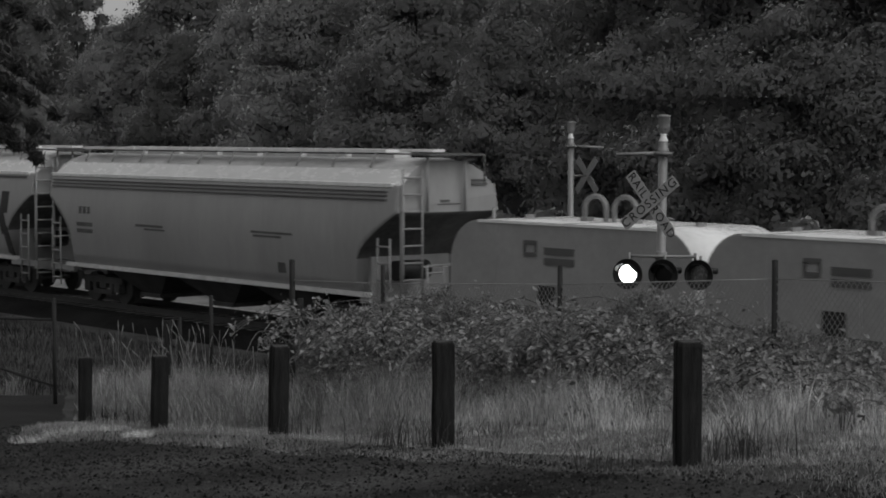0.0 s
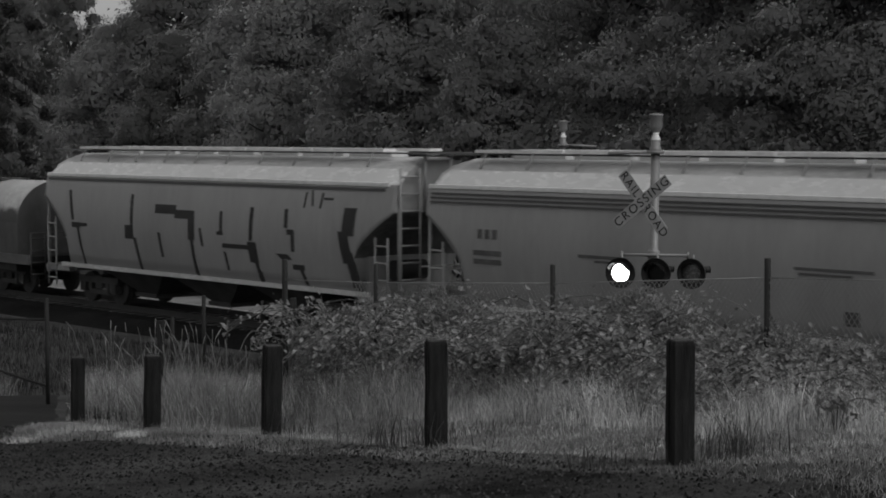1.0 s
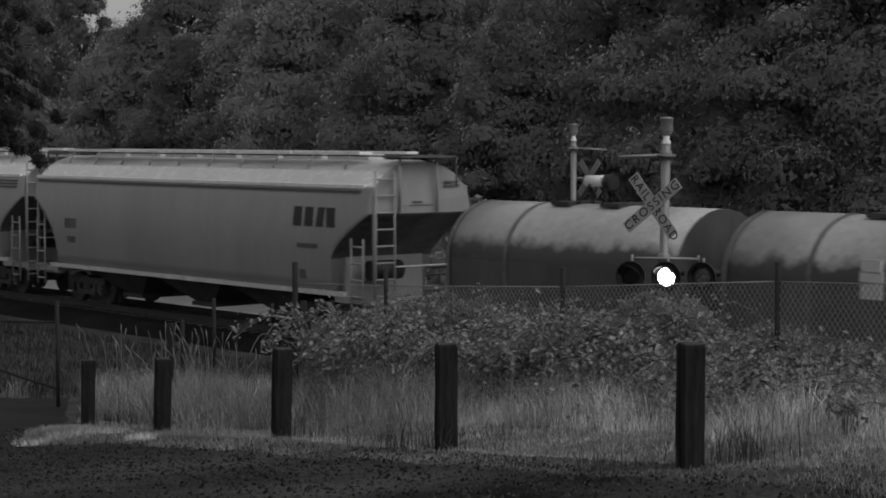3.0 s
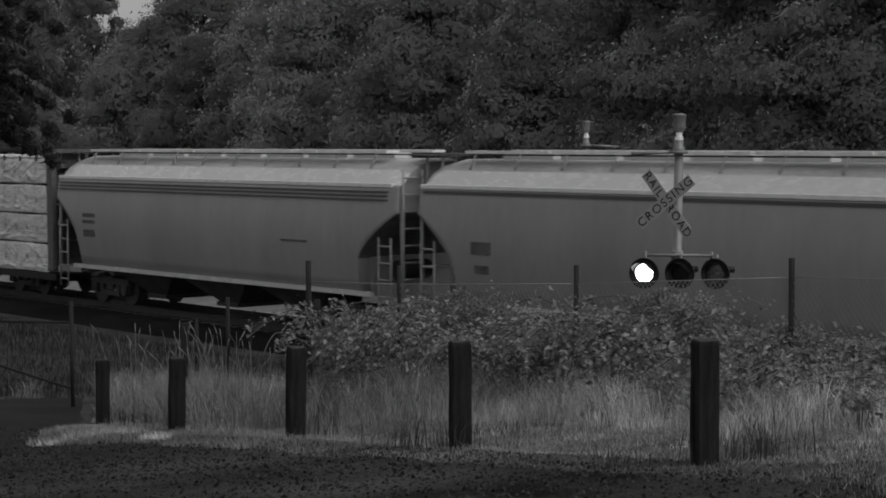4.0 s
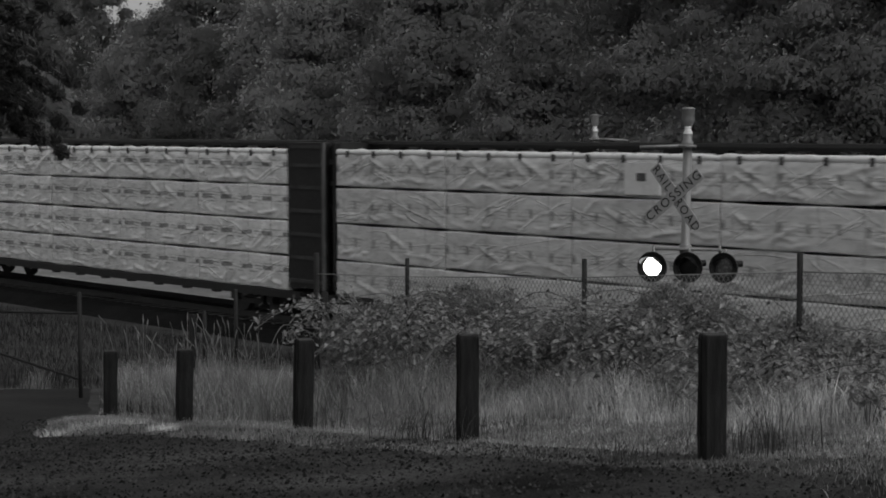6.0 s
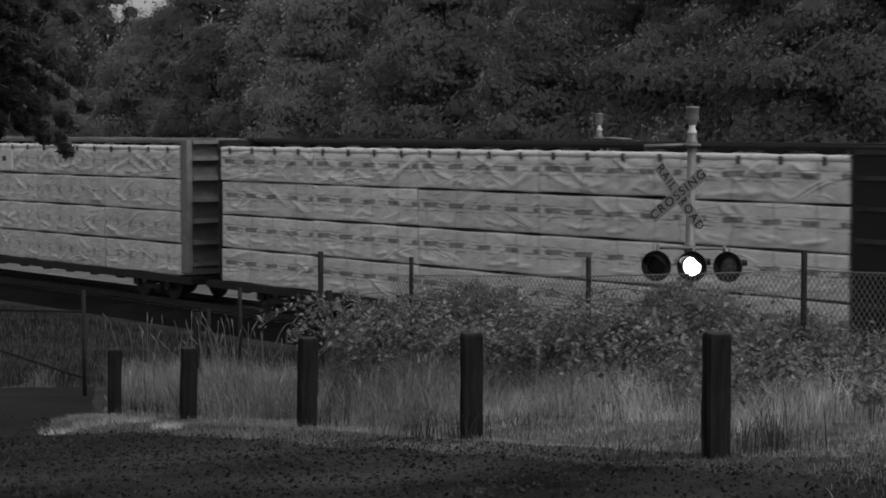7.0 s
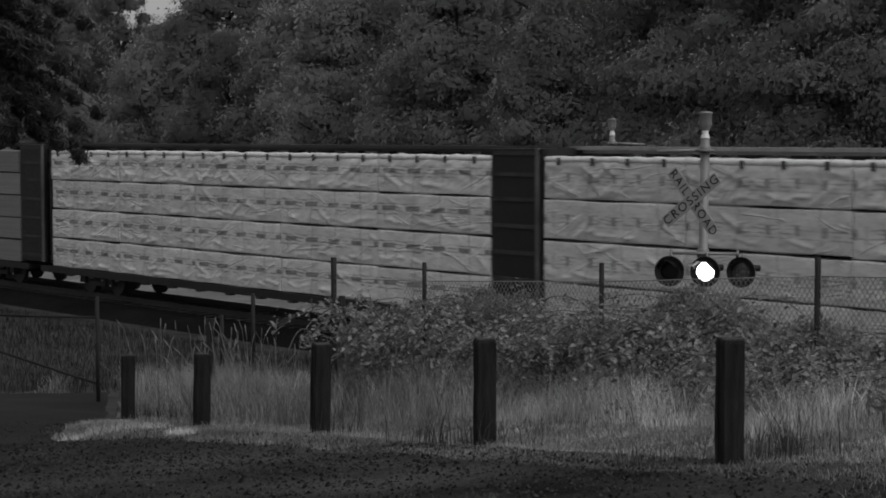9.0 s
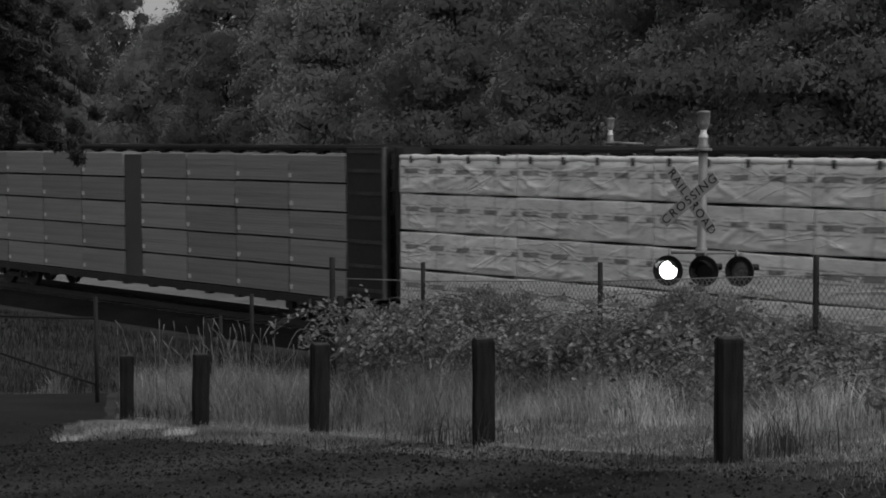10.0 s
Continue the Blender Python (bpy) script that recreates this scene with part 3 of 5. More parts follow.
def coil_car(label, arch_r, top_z, side_mat, top_mat, end_mat, hoods):
    car = thing("coil_car", label, "freight car", "cars of the train")
    hw = 1.42
    for k, (x0, x1) in enumerate(hoods):
        if arch_r < 1.2:
            rc = 1.0
            side = [(x0, 1.25), (x0, top_z - rc)] + [(x0 + rc - rc * math.cos(math.pi * i / 20), top_z - rc + rc * math.sin(math.pi * i / 20)) for i in range(1, 11)]
            side += [(x0 + x1 - x, z) for x, z in reversed(side)]
            bm = bmesh.new()
            near = [bm.verts.new((x, -hw, z)) for x, z in side]
            far = [bm.verts.new((x, hw, z)) for x, z in side]
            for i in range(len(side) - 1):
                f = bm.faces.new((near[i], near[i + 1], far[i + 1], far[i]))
                # top and curved ends get the white with light painted in
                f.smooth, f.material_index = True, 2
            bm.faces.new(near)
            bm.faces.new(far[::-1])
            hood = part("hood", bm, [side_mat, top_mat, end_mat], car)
            for x in (x0 + 1.6, (x0 + x1) / 2, x1 - 1.6):
                boxes("hood_rib", [(x - 0.03, x + 0.03, -hw - 0.012, hw + 0.012, 1.3, top_z + 0.012)], side_mat, hood)
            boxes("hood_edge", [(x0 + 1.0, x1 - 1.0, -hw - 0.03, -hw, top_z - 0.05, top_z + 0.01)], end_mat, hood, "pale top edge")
            lugs(hood, x0, x1, top_z, end_mat)
            continue
        prof = [(-hw, 1.25), (-hw, 2.3)]
        for i in range(1, 13):
            a = math.pi * i / 12 / 2
            prof.append((-hw + arch_r * (1 - math.cos(a)), top_z - arch_r * (top_z - 2.3) / max(arch_r, top_z - 2.3) + min(arch_r, top_z - 2.3) * math.sin(a) - 0.0))
        prof = prof + [(-y, z) for y, z in reversed(prof)]
        bm = bmesh.new()
        cuts = np.linspace(x0, x1, 5)
        rings = [[bm.verts.new((x, y, z)) for y, z in prof] for x in cuts]
        n = len(prof)
        for a, b in zip(rings, rings[1:]):
            for i in range(n - 1):
                f = bm.faces.new((a[i], b[i], b[i + 1], a[i + 1]))
                f.smooth = True
                # the arch takes the colour with sky light painted on its crown
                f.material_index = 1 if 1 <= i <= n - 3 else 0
        for r in (rings[0], rings[-1][::-1]):
            f = bm.faces.new(r)
            f.material_index = 2
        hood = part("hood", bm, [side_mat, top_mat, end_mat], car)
        for x in (x0 + 0.05, x0 + (x1 - x0) * 0.28):
            bm = bmesh.new()
            r1 = [bm.verts.new((x - 0.06, y * 1.012, z + 0.015)) for y, z in prof]
            r2 = [bm.verts.new((x + 0.06, y * 1.012, z + 0.015)) for y, z in prof]
            for i in range(n - 1):
                bm.faces.new((r1[i], r2[i], r2[i + 1], r1[i + 1]))
            part("hood_rib", bm, M_CARMID, hood)
        xm = (x0 + x1) / 2
        for dx in (-0.5, 0.5):
            for dy in (-0.25, 0.25):
                tubes("bracket_leg", [((xm + dx, dy, top_z - 0.03), (xm + dx * 0.45, dy * 0.4, top_z + 0.45))], 0.026, M_CARDARK, hood, "thin dark steel leg")
        bm = bmesh.new()
        tube(bm, (xm - 0.42, 0, top_z + 0.52), (xm + 0.22, 0, top_z + 0.52), 0.13, seg=16)
        part("lifting_bar", bm, M_BOARD, hood, "pale round lifting bar")
        bm = bmesh.new()
        tube(bm, (xm + 0.22, 0, top_z + 0.50), (xm + 0.44, 0, top_z + 0.50), 0.18, seg=18)
        part("bar_end", bm, M_CARDARK, hood, "dark drum at the bar's end")
        boxes("lug_pad", [(xm - 1.1, xm - 0.5, -0.5, 0.5, top_z - 0.04, top_z + 0.05), (xm + 0.5, xm + 1.1, -0.5, 0.5, top_z - 0.04, top_z + 0.05)], M_UNDER, hood, "dark steel pad")
    ends = (hoods[0][0] - 0.9, hoods[-1][1] + 0.9)
    boxes("frame", [(ends[0], ends[1], -1.45, 1.45, 0.98, 1.25), (ends[0] + 1, ends[1] - 1, -1.40, 1.40, 0.72, 0.98), (ends[0] + 3.8, ends[1] - 3.8, -1.30, 1.30, 0.30, 0.72)], M_CARDARK, car, bevel=0.02)
    for sy in (-1, 1):
        boxes("side_sill", [(ends[0], ends[1], sy * 1.48 - 0.05, sy * 1.48 + 0.05, 1.0, 1.3)], M_CARMID, car, "faded side sill")
    for sx, xe in ((-1, ends[0]), (1, ends[1])):
        ladder(car, xe, -1.4, -0.9, 0.5, 2.0, 4, side_mat, "y")
        tubes("grab_rail", [((xe, -1.4, 2.0), (xe, 1.4, 2.0))], 0.025, side_mat, car, seg=5)
        coupler(car, xe, xe + sx * 0.6)
        truck(car, xe - sx * 2.2)
    return car


CL = 11.2         # half length of a load on a centre-beam car


def crinkled(bm, x0, x1, y0, y1, z0, z1, seed, amp, crown):
    """A wrapped pack: a box with soft corners whose outer face is dented and creased."""
    nx, nz = (84, 22) if y0 < 0 else (12, 4)
    rnd = random.Random(int(seed * 1000))
    folds = [(rnd.uniform(x0, x1), rnd.uniform(z0, z1), radians(rnd.choice((-1, 1)) * rnd.uniform(8, 42)), rnd.uniform(0.3, 0.8), rnd.uniform(0.015, 0.04), 0.05) for _ in range(8 if crown else rnd.choice((0, 1, 2)))]
    # short creases that run along the lower edge, and a few puckers
    folds += [(rnd.uniform(x0, x1), z0 + (z1 - z0) * rnd.uniform(0.08, 0.34) ** 1.2, radians(rnd.uniform(-14, 10)), rnd.uniform(0.15, 0.5), rnd.uniform(0.018, 0.048), 0.026) for _ in range(9)]
    for _ in range(3 if crown else 1):
        px, pz, pa = rnd.uniform(x0, x1), rnd.uniform(z0 + 0.25, z1 - 0.2), rnd.choice((-1, 1)) * rnd.uniform(22, 40)
        folds += [(px + 0.12 * i, pz - 0.03 * i, radians(pa + 5 * i), rnd.uniform(0.25, 0.5), 0.034, 0.026) for i in range(3)]
    out = -1 if y0 < 0 and y1 <= 0 else 1
    ys = y0 if out < 0 else y1
    yi = y1 if out < 0 else y0
    grid = []
    for j in range(nz + 1):
        row = []
        for i in range(nx + 1):
            u, v = i / nx, j / nz
            x, z = x0 + (x1 - x0) * u, z0 + (z1 - z0) * v
            e = min(u, 1 - u, 0.12) / 0.12 * min(v * 1.4, (1 - v) * 1.4, 0.2) / 0.2
            a = noise.noise(Vector((x * 1.7 + z * 1.3, seed, z * 2.8)))
            b = abs(noise.noise(Vector((x * 3.1 - z * 2.0, seed + 9, z * 4.4))))
            y = ys + out * (amp * (a - 0.9 * b) * (0.05 + e) - 0.006 * (1 - e))
            for fx, fz, an, ln, hi, wide in folds:
                along = (x - fx) * math.cos(an) + (z - fz) * math.sin(an)
                off = (z - fz) * math.cos(an) - (x - fx) * math.sin(an)
                if abs(along) < ln and abs(off) < 0.2:
                    y += out * hi * (1 - (along / ln) ** 2) * math.exp(-(off / wide) ** 2) * min(1, e * 2)
            if crown and v > 0.8:
                y -= out * 0.16 * ((v - 0.8) / 0.2) ** 2 * (0.75 + 0.5 * noise.noise(Vector((x * 1.6, seed, 3))))
            sag = 0.012 * math.sin(x * 2.2 + seed) if j in (0, nz) else 0
            row.append(bm.verts.new((x, y, z + sag)))
        grid.append(row)
    for j in range(nz):
        for i in range(nx):
            f = bm.faces.new((grid[j][i], grid[j][i + 1], grid[j + 1][i + 1], grid[j + 1][i]))
            f.smooth = True
    back = [bm.verts.new(p) for p in ((x0, yi, z0), (x1, yi, z0), (x1, yi, z1), (x0, yi, z1))]
    bm.faces.new((grid[nz][0], *[grid[nz][i] for i in range(1, nx + 1)], back[2], back[3]))
    bm.faces.new((*[grid[0][i] for i in range(nx, -1, -1)], back[0], back[1]))
    bm.faces.new((*[grid[j][0] for j in range(nz + 1)], back[3], back[0]))
    bm.faces.new((*[grid[j][nx] for j in range(nz, -1, -1)], back[1], back[2]))
    bm.faces.new(back)


def centrebeam_car(label, tiers, wrap, bulk_mat, seed):
    car = thing("centre_beam_car", label, "freight car", "cars of the train")
    rnd = random.Random(seed)
    z0, z1 = 0.78, 4.55
    if wrap is None:
        cols = [(-CL + i * 2.67, -CL + i * 2.67 + 2.64) for i in range(4)] + [(CL - (4 - i) * 2.67 + 0.03, CL - (3 - i) * 2.67) for i in range(4)]
    else:
        cols = [(-CL + i * 4.48, -CL + i * 4.48 + 4.46) for i in range(5)]
    th = (z1 - z0) / tiers
    for side in (-1, 1):
        for t in range(tiers):
            for k, (a, b) in enumerate(cols):
                za = z0 + t * th + (0.038 if wrap else 0.045) + rnd.uniform(-0.012, 0.012) * (t > 0)
                zb = z0 + (t + 1) * th - rnd.uniform(0.0, 0.014)
                ya, yb = (-1.42 + rnd.uniform(-0.025, 0.025), -0.12) if side < 0 else (0.12, 1.42 + rnd.uniform(-0.02, 0.02))
                bm = bmesh.new()
                mx, mz = (a + b) / 2, (za + zb) / 2
                if wrap is None:
                    rows = 9
                    hh = (zb - za) / rows
                    yo, yi, sg = (ya, yb, 1) if side < 0 else (yb, ya, -1)
                    outline = []
                    for r in range(rows):
                        jut = rnd.uniform(-0.010, 0.010)
                        lo, hi = za - mz + r * hh + 0.004, za - mz + (r + 1) * hh - 0.004
                        outline += [(yo + sg * 0.022, lo - 0.002), (yo + jut, lo), (yo + jut, hi), (yo + sg * 0.022, hi + 0.002)]
                    outline += [(yi, zb - mz), (yi, za - mz)]
                    ends = [[bm.verts.new((x, y, z)) for y, z in outline] for x in (a - mx + rnd.uniform(0, 0.03), b - mx - rnd.uniform(0, 0.03))]
                    for q in range(len(outline)):
                        w = (q + 1) % len(outline)
                        bm.faces.new((ends[0][q], ends[0][w], ends[1][w], ends[1][q]))
                    bm.faces.new(ends[0][::-1])
                    bm.faces.new(ends[1])
                    pack = part("lumber_pack", bm, M_LUMBER, car, "bare sawn lumber pack")
                else:
                    crinkled(bm, a - mx, b - mx, ya, yb, za - mz, zb - mz, seed * 7.3 + t * 3.1 + k * 11.7, 0.022 if t == tiers - 1 else 0.011, t == tiers - 1)
                    pack = part("lumber_pack", bm, wrap, car, "lumber pack in white printed wrap")
                pack.location = (mx, 0, mz)
                if side < 0 and wrap is None:
                    boxes("tag", [(a - mx + 0.05, a - mx + 0.17, ya - 0.02, ya, -0.30 + 0.05, -0.30 + 0.17)], M_TAG, pack, "pale end tag")
                if side < 0 and t == tiers - 1 and wrap is not None:
                    # added white strip: the top edge's sky highlight, put into colour
                    bm = bmesh.new()
                    rings = []
                    for i in range(33):
                        x = a + (b - a) * i / 32
                        r = 0.076 + 0.03 * noise.noise(Vector((x * 2.3, seed, 1)))
                        c = Vector((x - mx, ya + 0.075 + 0.02 * noise.noise(Vector((x * 1.7, seed, 7))), zb - mz - 0.03 + 0.018 * noise.noise(Vector((x * 3.1, seed, 4)))))
                        rings.append([bm.verts.new(c + Vector((0, r * math.cos(g), r * math.sin(g)))) for g in (2 * math.pi * k2 / 8 for k2 in range(8))])
                    for p, q in zip(rings, rings[1:]):
                        for k2 in range(8):
                            bm.faces.new((p[k2], q[k2], q[(k2 + 1) % 8], p[(k2 + 1) % 8])).smooth = True
                    part("skylit_edge", bm, M_WHITE_SKYLIT, pack, "white strip painting the sky-lit top edge of the wrap")
                    for x in np.arange(a + 0.5, b, 1.12):
                        boxes("strap", [(x - mx - 0.04, x - mx + 0.04, ya - 0.035, ya, zb - mz - 0.16, zb - mz + 0.012)], M_STRAP, pack, "dark strap over the top edge")
    if wrap is M_WRAP_A:
        boxes("label_sheet", [(-0.5, 0.55, -1.50, -1.44, z1 - th + 0.1, z1 - 0.16)], M_WHITE_SKYLIT, car, "pale label sheet on the wrap")
        boxes("label_mark", [(-0.12, 0.16, -1.508, -1.47, z1 - 0.55, z1 - 0.38)], M_INK, car)
    if wrap is None:
        # added dark filler that paints the shade of the open gap
        boxes("gap_shade_box", [(-0.5, 0.5, -1.38, 1.38, 0.8, 4.5)], M_STRAP, car, "dark box standing for the shaded gap between the two loads")
    # the frame of the car
    boxes("deck", [(-CL - 0.7, CL + 0.7, -1.42, 1.42, 0.64, 0.78)], M_CARDARK, car)
    for sy in (-1, 1):
        boxes("side_sill", [(-CL - 0.7, CL + 0.7, sy * 1.46 - 0.05, sy * 1.46 + 0.05, 0.60, 0.80)], M_CARDARK, car)
        for x in np.arange(-10, 10.5, 1.6):
            boxes("winch", [(x - 0.12, x + 0.12, sy * 1.40 - 0.1, sy * 1.40 + 0.1, 0.54, 0.66)], M_UNDER, car)
    boxes("centre_sill", [(-CL - 0.6, CL + 0.6, -0.3, 0.3, 0.58, 0.70)], M_UNDER, car)
    boxes("top_chord", [(-CL - 0.3, CL + 0.3, -0.38, 0.38, 4.72, 4.80), (-CL - 0.3, CL + 0.3, -0.2, 0.2, 4.64, 4.72)], bulk_mat if bulk_mat is M_CARGREY else M_CARDARK, car)
    for x in np.arange(-CL + 0.8, CL, 1.42):
        boxes("centre_post", [(x - 0.12, x + 0.12, -0.09, 0.09, 1.02, 4.66), (x - 0.26, x + 0.26, -0.12, 0.12, 4.58, 4.70)], M_CARDARK, car)
    for sx in (-1, 1):
        def bx(a, b, *r):
            a, b = sx * a, sx * b
            return (min(a, b), max(a, b), *r)
        e = CL + 0.04
        bmat = bulk_mat if sx > 0 else M_CARDARK
        boxes("bulkhead_plate", [bx(e, e + 0.06, -1.40, 1.40, 1.0, 4.74)], bmat, car)
        for sy in (-1, 1):
            y = sorted((sy * 1.42, sy * 1.24))
            boxes("bulkhead_post", [bx(e, e + (1.68 if sx > 0 and bmat is M_CARDARK else (0.34 if sx > 0 else 0.12)), y[0], y[1], 0.9, 4.76)], bmat, car, bevel=0.02)
            y = sorted((sy * 0.10, sy * 0.22))
            boxes("bulkhead_stiffener", [bx(e + 0.06, e + 0.36, y[0], y[1], 1.0, 4.7)], bmat, car)
        if sx > 0 and bmat is M_CARDARK:
            for z in (1.05, 1.67, 2.29, 2.91, 3.53, 4.11, 4.6):
                boxes("side_rib", [bx(e + 0.1, e + 1.6, -1.46, -1.40, z, z + 0.09)], M_UNDER, car)
            boxes("corner_angle", [bx(e + 1.6, e + 1.69, -1.47, -1.40, 0.9, 4.76)], M_CARMID, car, "faded steel corner angle")
        for z in (1.1, 1.72, 2.34, 2.96, 3.58, 4.16, 4.64):
            boxes("bulkhead_rib", [bx(e + 0.06, e + 0.40, -1.24, 1.24, z, z + 0.12)], bmat, car)
        ladder(car, sx * (e + 0.46), 0.75, 1.2, 0.6, 4.6, 11, bmat, "y")
        coupler(car, sx * (CL + 0.6), sx * (CL + 1.0))
        truck(car, sx * 8.9)
    return car


CARS = []          # car, place of its middle along the track at the start


def train():
    plain = "pale grey covered hopper car with dark ribs under the eave"
    h1 = hopper_car(plain, True)
    stencil(h1, [(-6.6, 2.85, 0.16, 0.22, 0), (-6.35, 2.85, 0.16, 0.22, 0), (-6.1, 2.85, 0.16, 0.22, 0), (-6.35, 2.42, 0.95, 0.12, 0), (-6.35, 2.22, 0.95, 0.12, 0),
                 (-2.6, 2.5, 1.5, 0.07, 0), (-2.3, 2.4, 1.1, 0.05, 0), (3.6, 2.55, 1.9, 0.06, 0), (3.4, 2.45, 1.3, 0.05, 0), (4.0, 1.65, 0.35, 0.28, 0)])
    CARS.append((h1, (61.31 + 78.52) / 2))
    h2 = hopper_car("pale grey covered hopper car with dark painted graffiti strokes", False)
    stencil(h2, [(-6.9, 3.0, 0.14, 0.9, -0.12), (-6.6, 2.4, 0.5, 0.16, 0), (-6.45, 2.1, 0.12, 0.6, -0.05),
                 (-3.35, 2.9, 0.14, 1.0, 0), (-3.5, 2.3, 0.45, 0.4, 0), (-3.1, 1.7, 0.14, 0.9, -0.1),
                 (-1.5, 3.02, 1.1, 0.26, 0), (-0.5, 2.9, 1.0, 0.24, 0), (-0.15, 2.55, 0.32, 0.7, 0), (-0.1, 1.8, 0.14, 1.1, -0.06),
                 (1.35, 2.75, 0.13, 0.6, 0), (1.3, 2.45, 0.3, 0.1, 0), (-1.8, 2.0, 0.12, 0.7, -0.06), (1.55, 1.7, 0.1, 0.5, -0.05), (2.1, 2.12, 1.4, 0.12, 0), (2.8, 2.75, 0.15, 0.9, 0.03), (2.85, 2.0, 0.4, 0.55, -0.05), (3.05, 1.5, 0.15, 0.55, -0.08),
                 (4.4, 2.95, 0.14, 0.5, 0), (4.6, 2.6, 0.3, 0.14, 0), (4.7, 2.35, 0.14, 0.5, 0), (4.3, 1.95, 0.5, 0.14, -0.1), (4.9, 1.7, 0.5, 0.14, 0), (5.1, 1.45, 0.14, 0.4, -0.1),
                 (7.1, 2.95, 0.5, 0.7, 0.05), (6.95, 2.3, 0.4, 0.8, -0.1), (7.2, 1.75, 0.3, 0.9, -0.12),
                 (-6.35, 1.55, 0.1, 0.7, -0.08), (-3.0, 1.35, 0.1, 0.5, -0.06), (0.02, 1.3, 0.1, 0.4, -0.04), (3.2, 1.3, 0.09, 0.4, -0.04), (-6.2, 2.42, 0.5, 0.1, 0), (7.35, 1.4, 0.16, 0.5, -0.1), (0.35, 2.3, 0.1, 0.5, -0.05),
                 (5.2, 3.45, 0.07, 0.4, 0.03), (5.5, 3.5, 0.07, 0.4, -0.03), (5.9, 3.45, 0.07, 0.4, 0.04), (6.2, 3.5, 0.4, 0.06, 0)], mat=M_GRAFFITI, name="graffiti_stroke", label="dark spray paint stroke")
    CARS.append((h2, (80.0 + 97.24) / 2))
    h3 = hopper_car("pale grey covered hopper car with bold dark lettering blocks", False)
    stencil(h3, [(5.85, 3.1, 0.36, 0.5, 0), (6.35, 3.1, 0.36, 0.5, 0), (6.85, 3.1, 0.3, 0.5, 0.03), (7.3, 3.1, 0.36, 0.5, -0.03)], mat=M_GRAFFITI)
    stencil(h3, [(6.3, 2.35, 0.9, 0.12, 0), (6.0, 1.6, 0.3, 0.25, 0), (-6.2, 2.5, 0.7, 0.3, 0), (-6.2, 2.0, 0.5, 0.2, 0)])
    CARS.append((h3, (119.31 + 136.36) / 2))
    h4 = hopper_car(plain, True)
    stencil(h4, [(-6.5, 2.75, 0.75, 0.12, 0), (-6.5, 2.55, 0.75, 0.1, 0), (-6.5, 2.2, 0.7, 0.22, 0), (4.5, 2.4, 1.2, 0.06, 0)])
    CARS.append((h4, (137.97 + 154.32) / 2))
    ca = coil_car("white steel coil car with two flat-topped hoods", 0.75, 3.17, M_HOOD_WHITE, M_HOOD_WHITE, M_WHITE_SKYLIT, [(-8.0, -0.15), (0.1, 8.0)])
    for x in (-5.2, 2.9):
        stencil(ca, [(x, 2.72, 0.42, 0.1, 0), (x, 2.45, 0.42, 0.1, 0), (x - 0.18, 2.6, 0.06, 0.2, 0), (x + 0.18, 2.6, 0.06, 0.2, 0), (x + 0.95, 2.55, 0.95, 0.16, 0), (x + 0.95, 2.32, 0.95, 0.16, 0)], y=-1.45, mat=M_HOPPER_STRIPE)
        stencil(ca, [(x + 0.55, 1.5, 0.55, 0.55, 0)], y=-1.455, mat=M_BLACK, name="dark_panel", label="square black panel")
    CARS.append((ca, 51.2))
    cb = coil_car("grey steel coil car with two arched hoods painted lit on top", 1.42, 3.62, M_HOOD_GREY, M_HOOD_SKYLIT, M_HOOD_GREY, [(-8.26, -0.8), (0.5, 8.4)])
    stencil(cb, [(4.25, 2.72, 0.46, 0.26, 0), (4.25, 2.52, 0.54, 0.2, 0), (4.25, 2.25, 0.5, 0.3, 0)], y=-1.47, mat=M_TAG, name="placard", label="pale round-cornered placard")
    CARS.append((cb, 107.9))
    ends = [(155.79, 178.26), (180.42, 202.88), (205.09, 227.49), (229.4, 251.78), (254.12, 276.5)]
    looks = [("centre-beam lumber car with creased white wrapped packs", 4, M_WRAP_A, M_CARMID), ("centre-beam lumber car with dash-printed white wrapped packs", 4, M_WRAP_B, M_CARDARK),
             ("centre-beam lumber car with grey bulkheads and white wrapped packs", 4, M_WRAP_A, M_CARGREY), ("centre-beam lumber car with dash-printed white wrapped packs", 4, M_WRAP_B, M_CARDARK),
             ("dark centre-beam lumber car with bare sawn lumber packs", 5, None, M_CARDARK)]
    for i, ((a, b), (lab, tiers, wrap, bulk)) in enumerate(zip(ends, looks)):
        CARS.append((centrebeam_car(lab, tiers, wrap, bulk, i + 3), (a + b) / 2))


train()


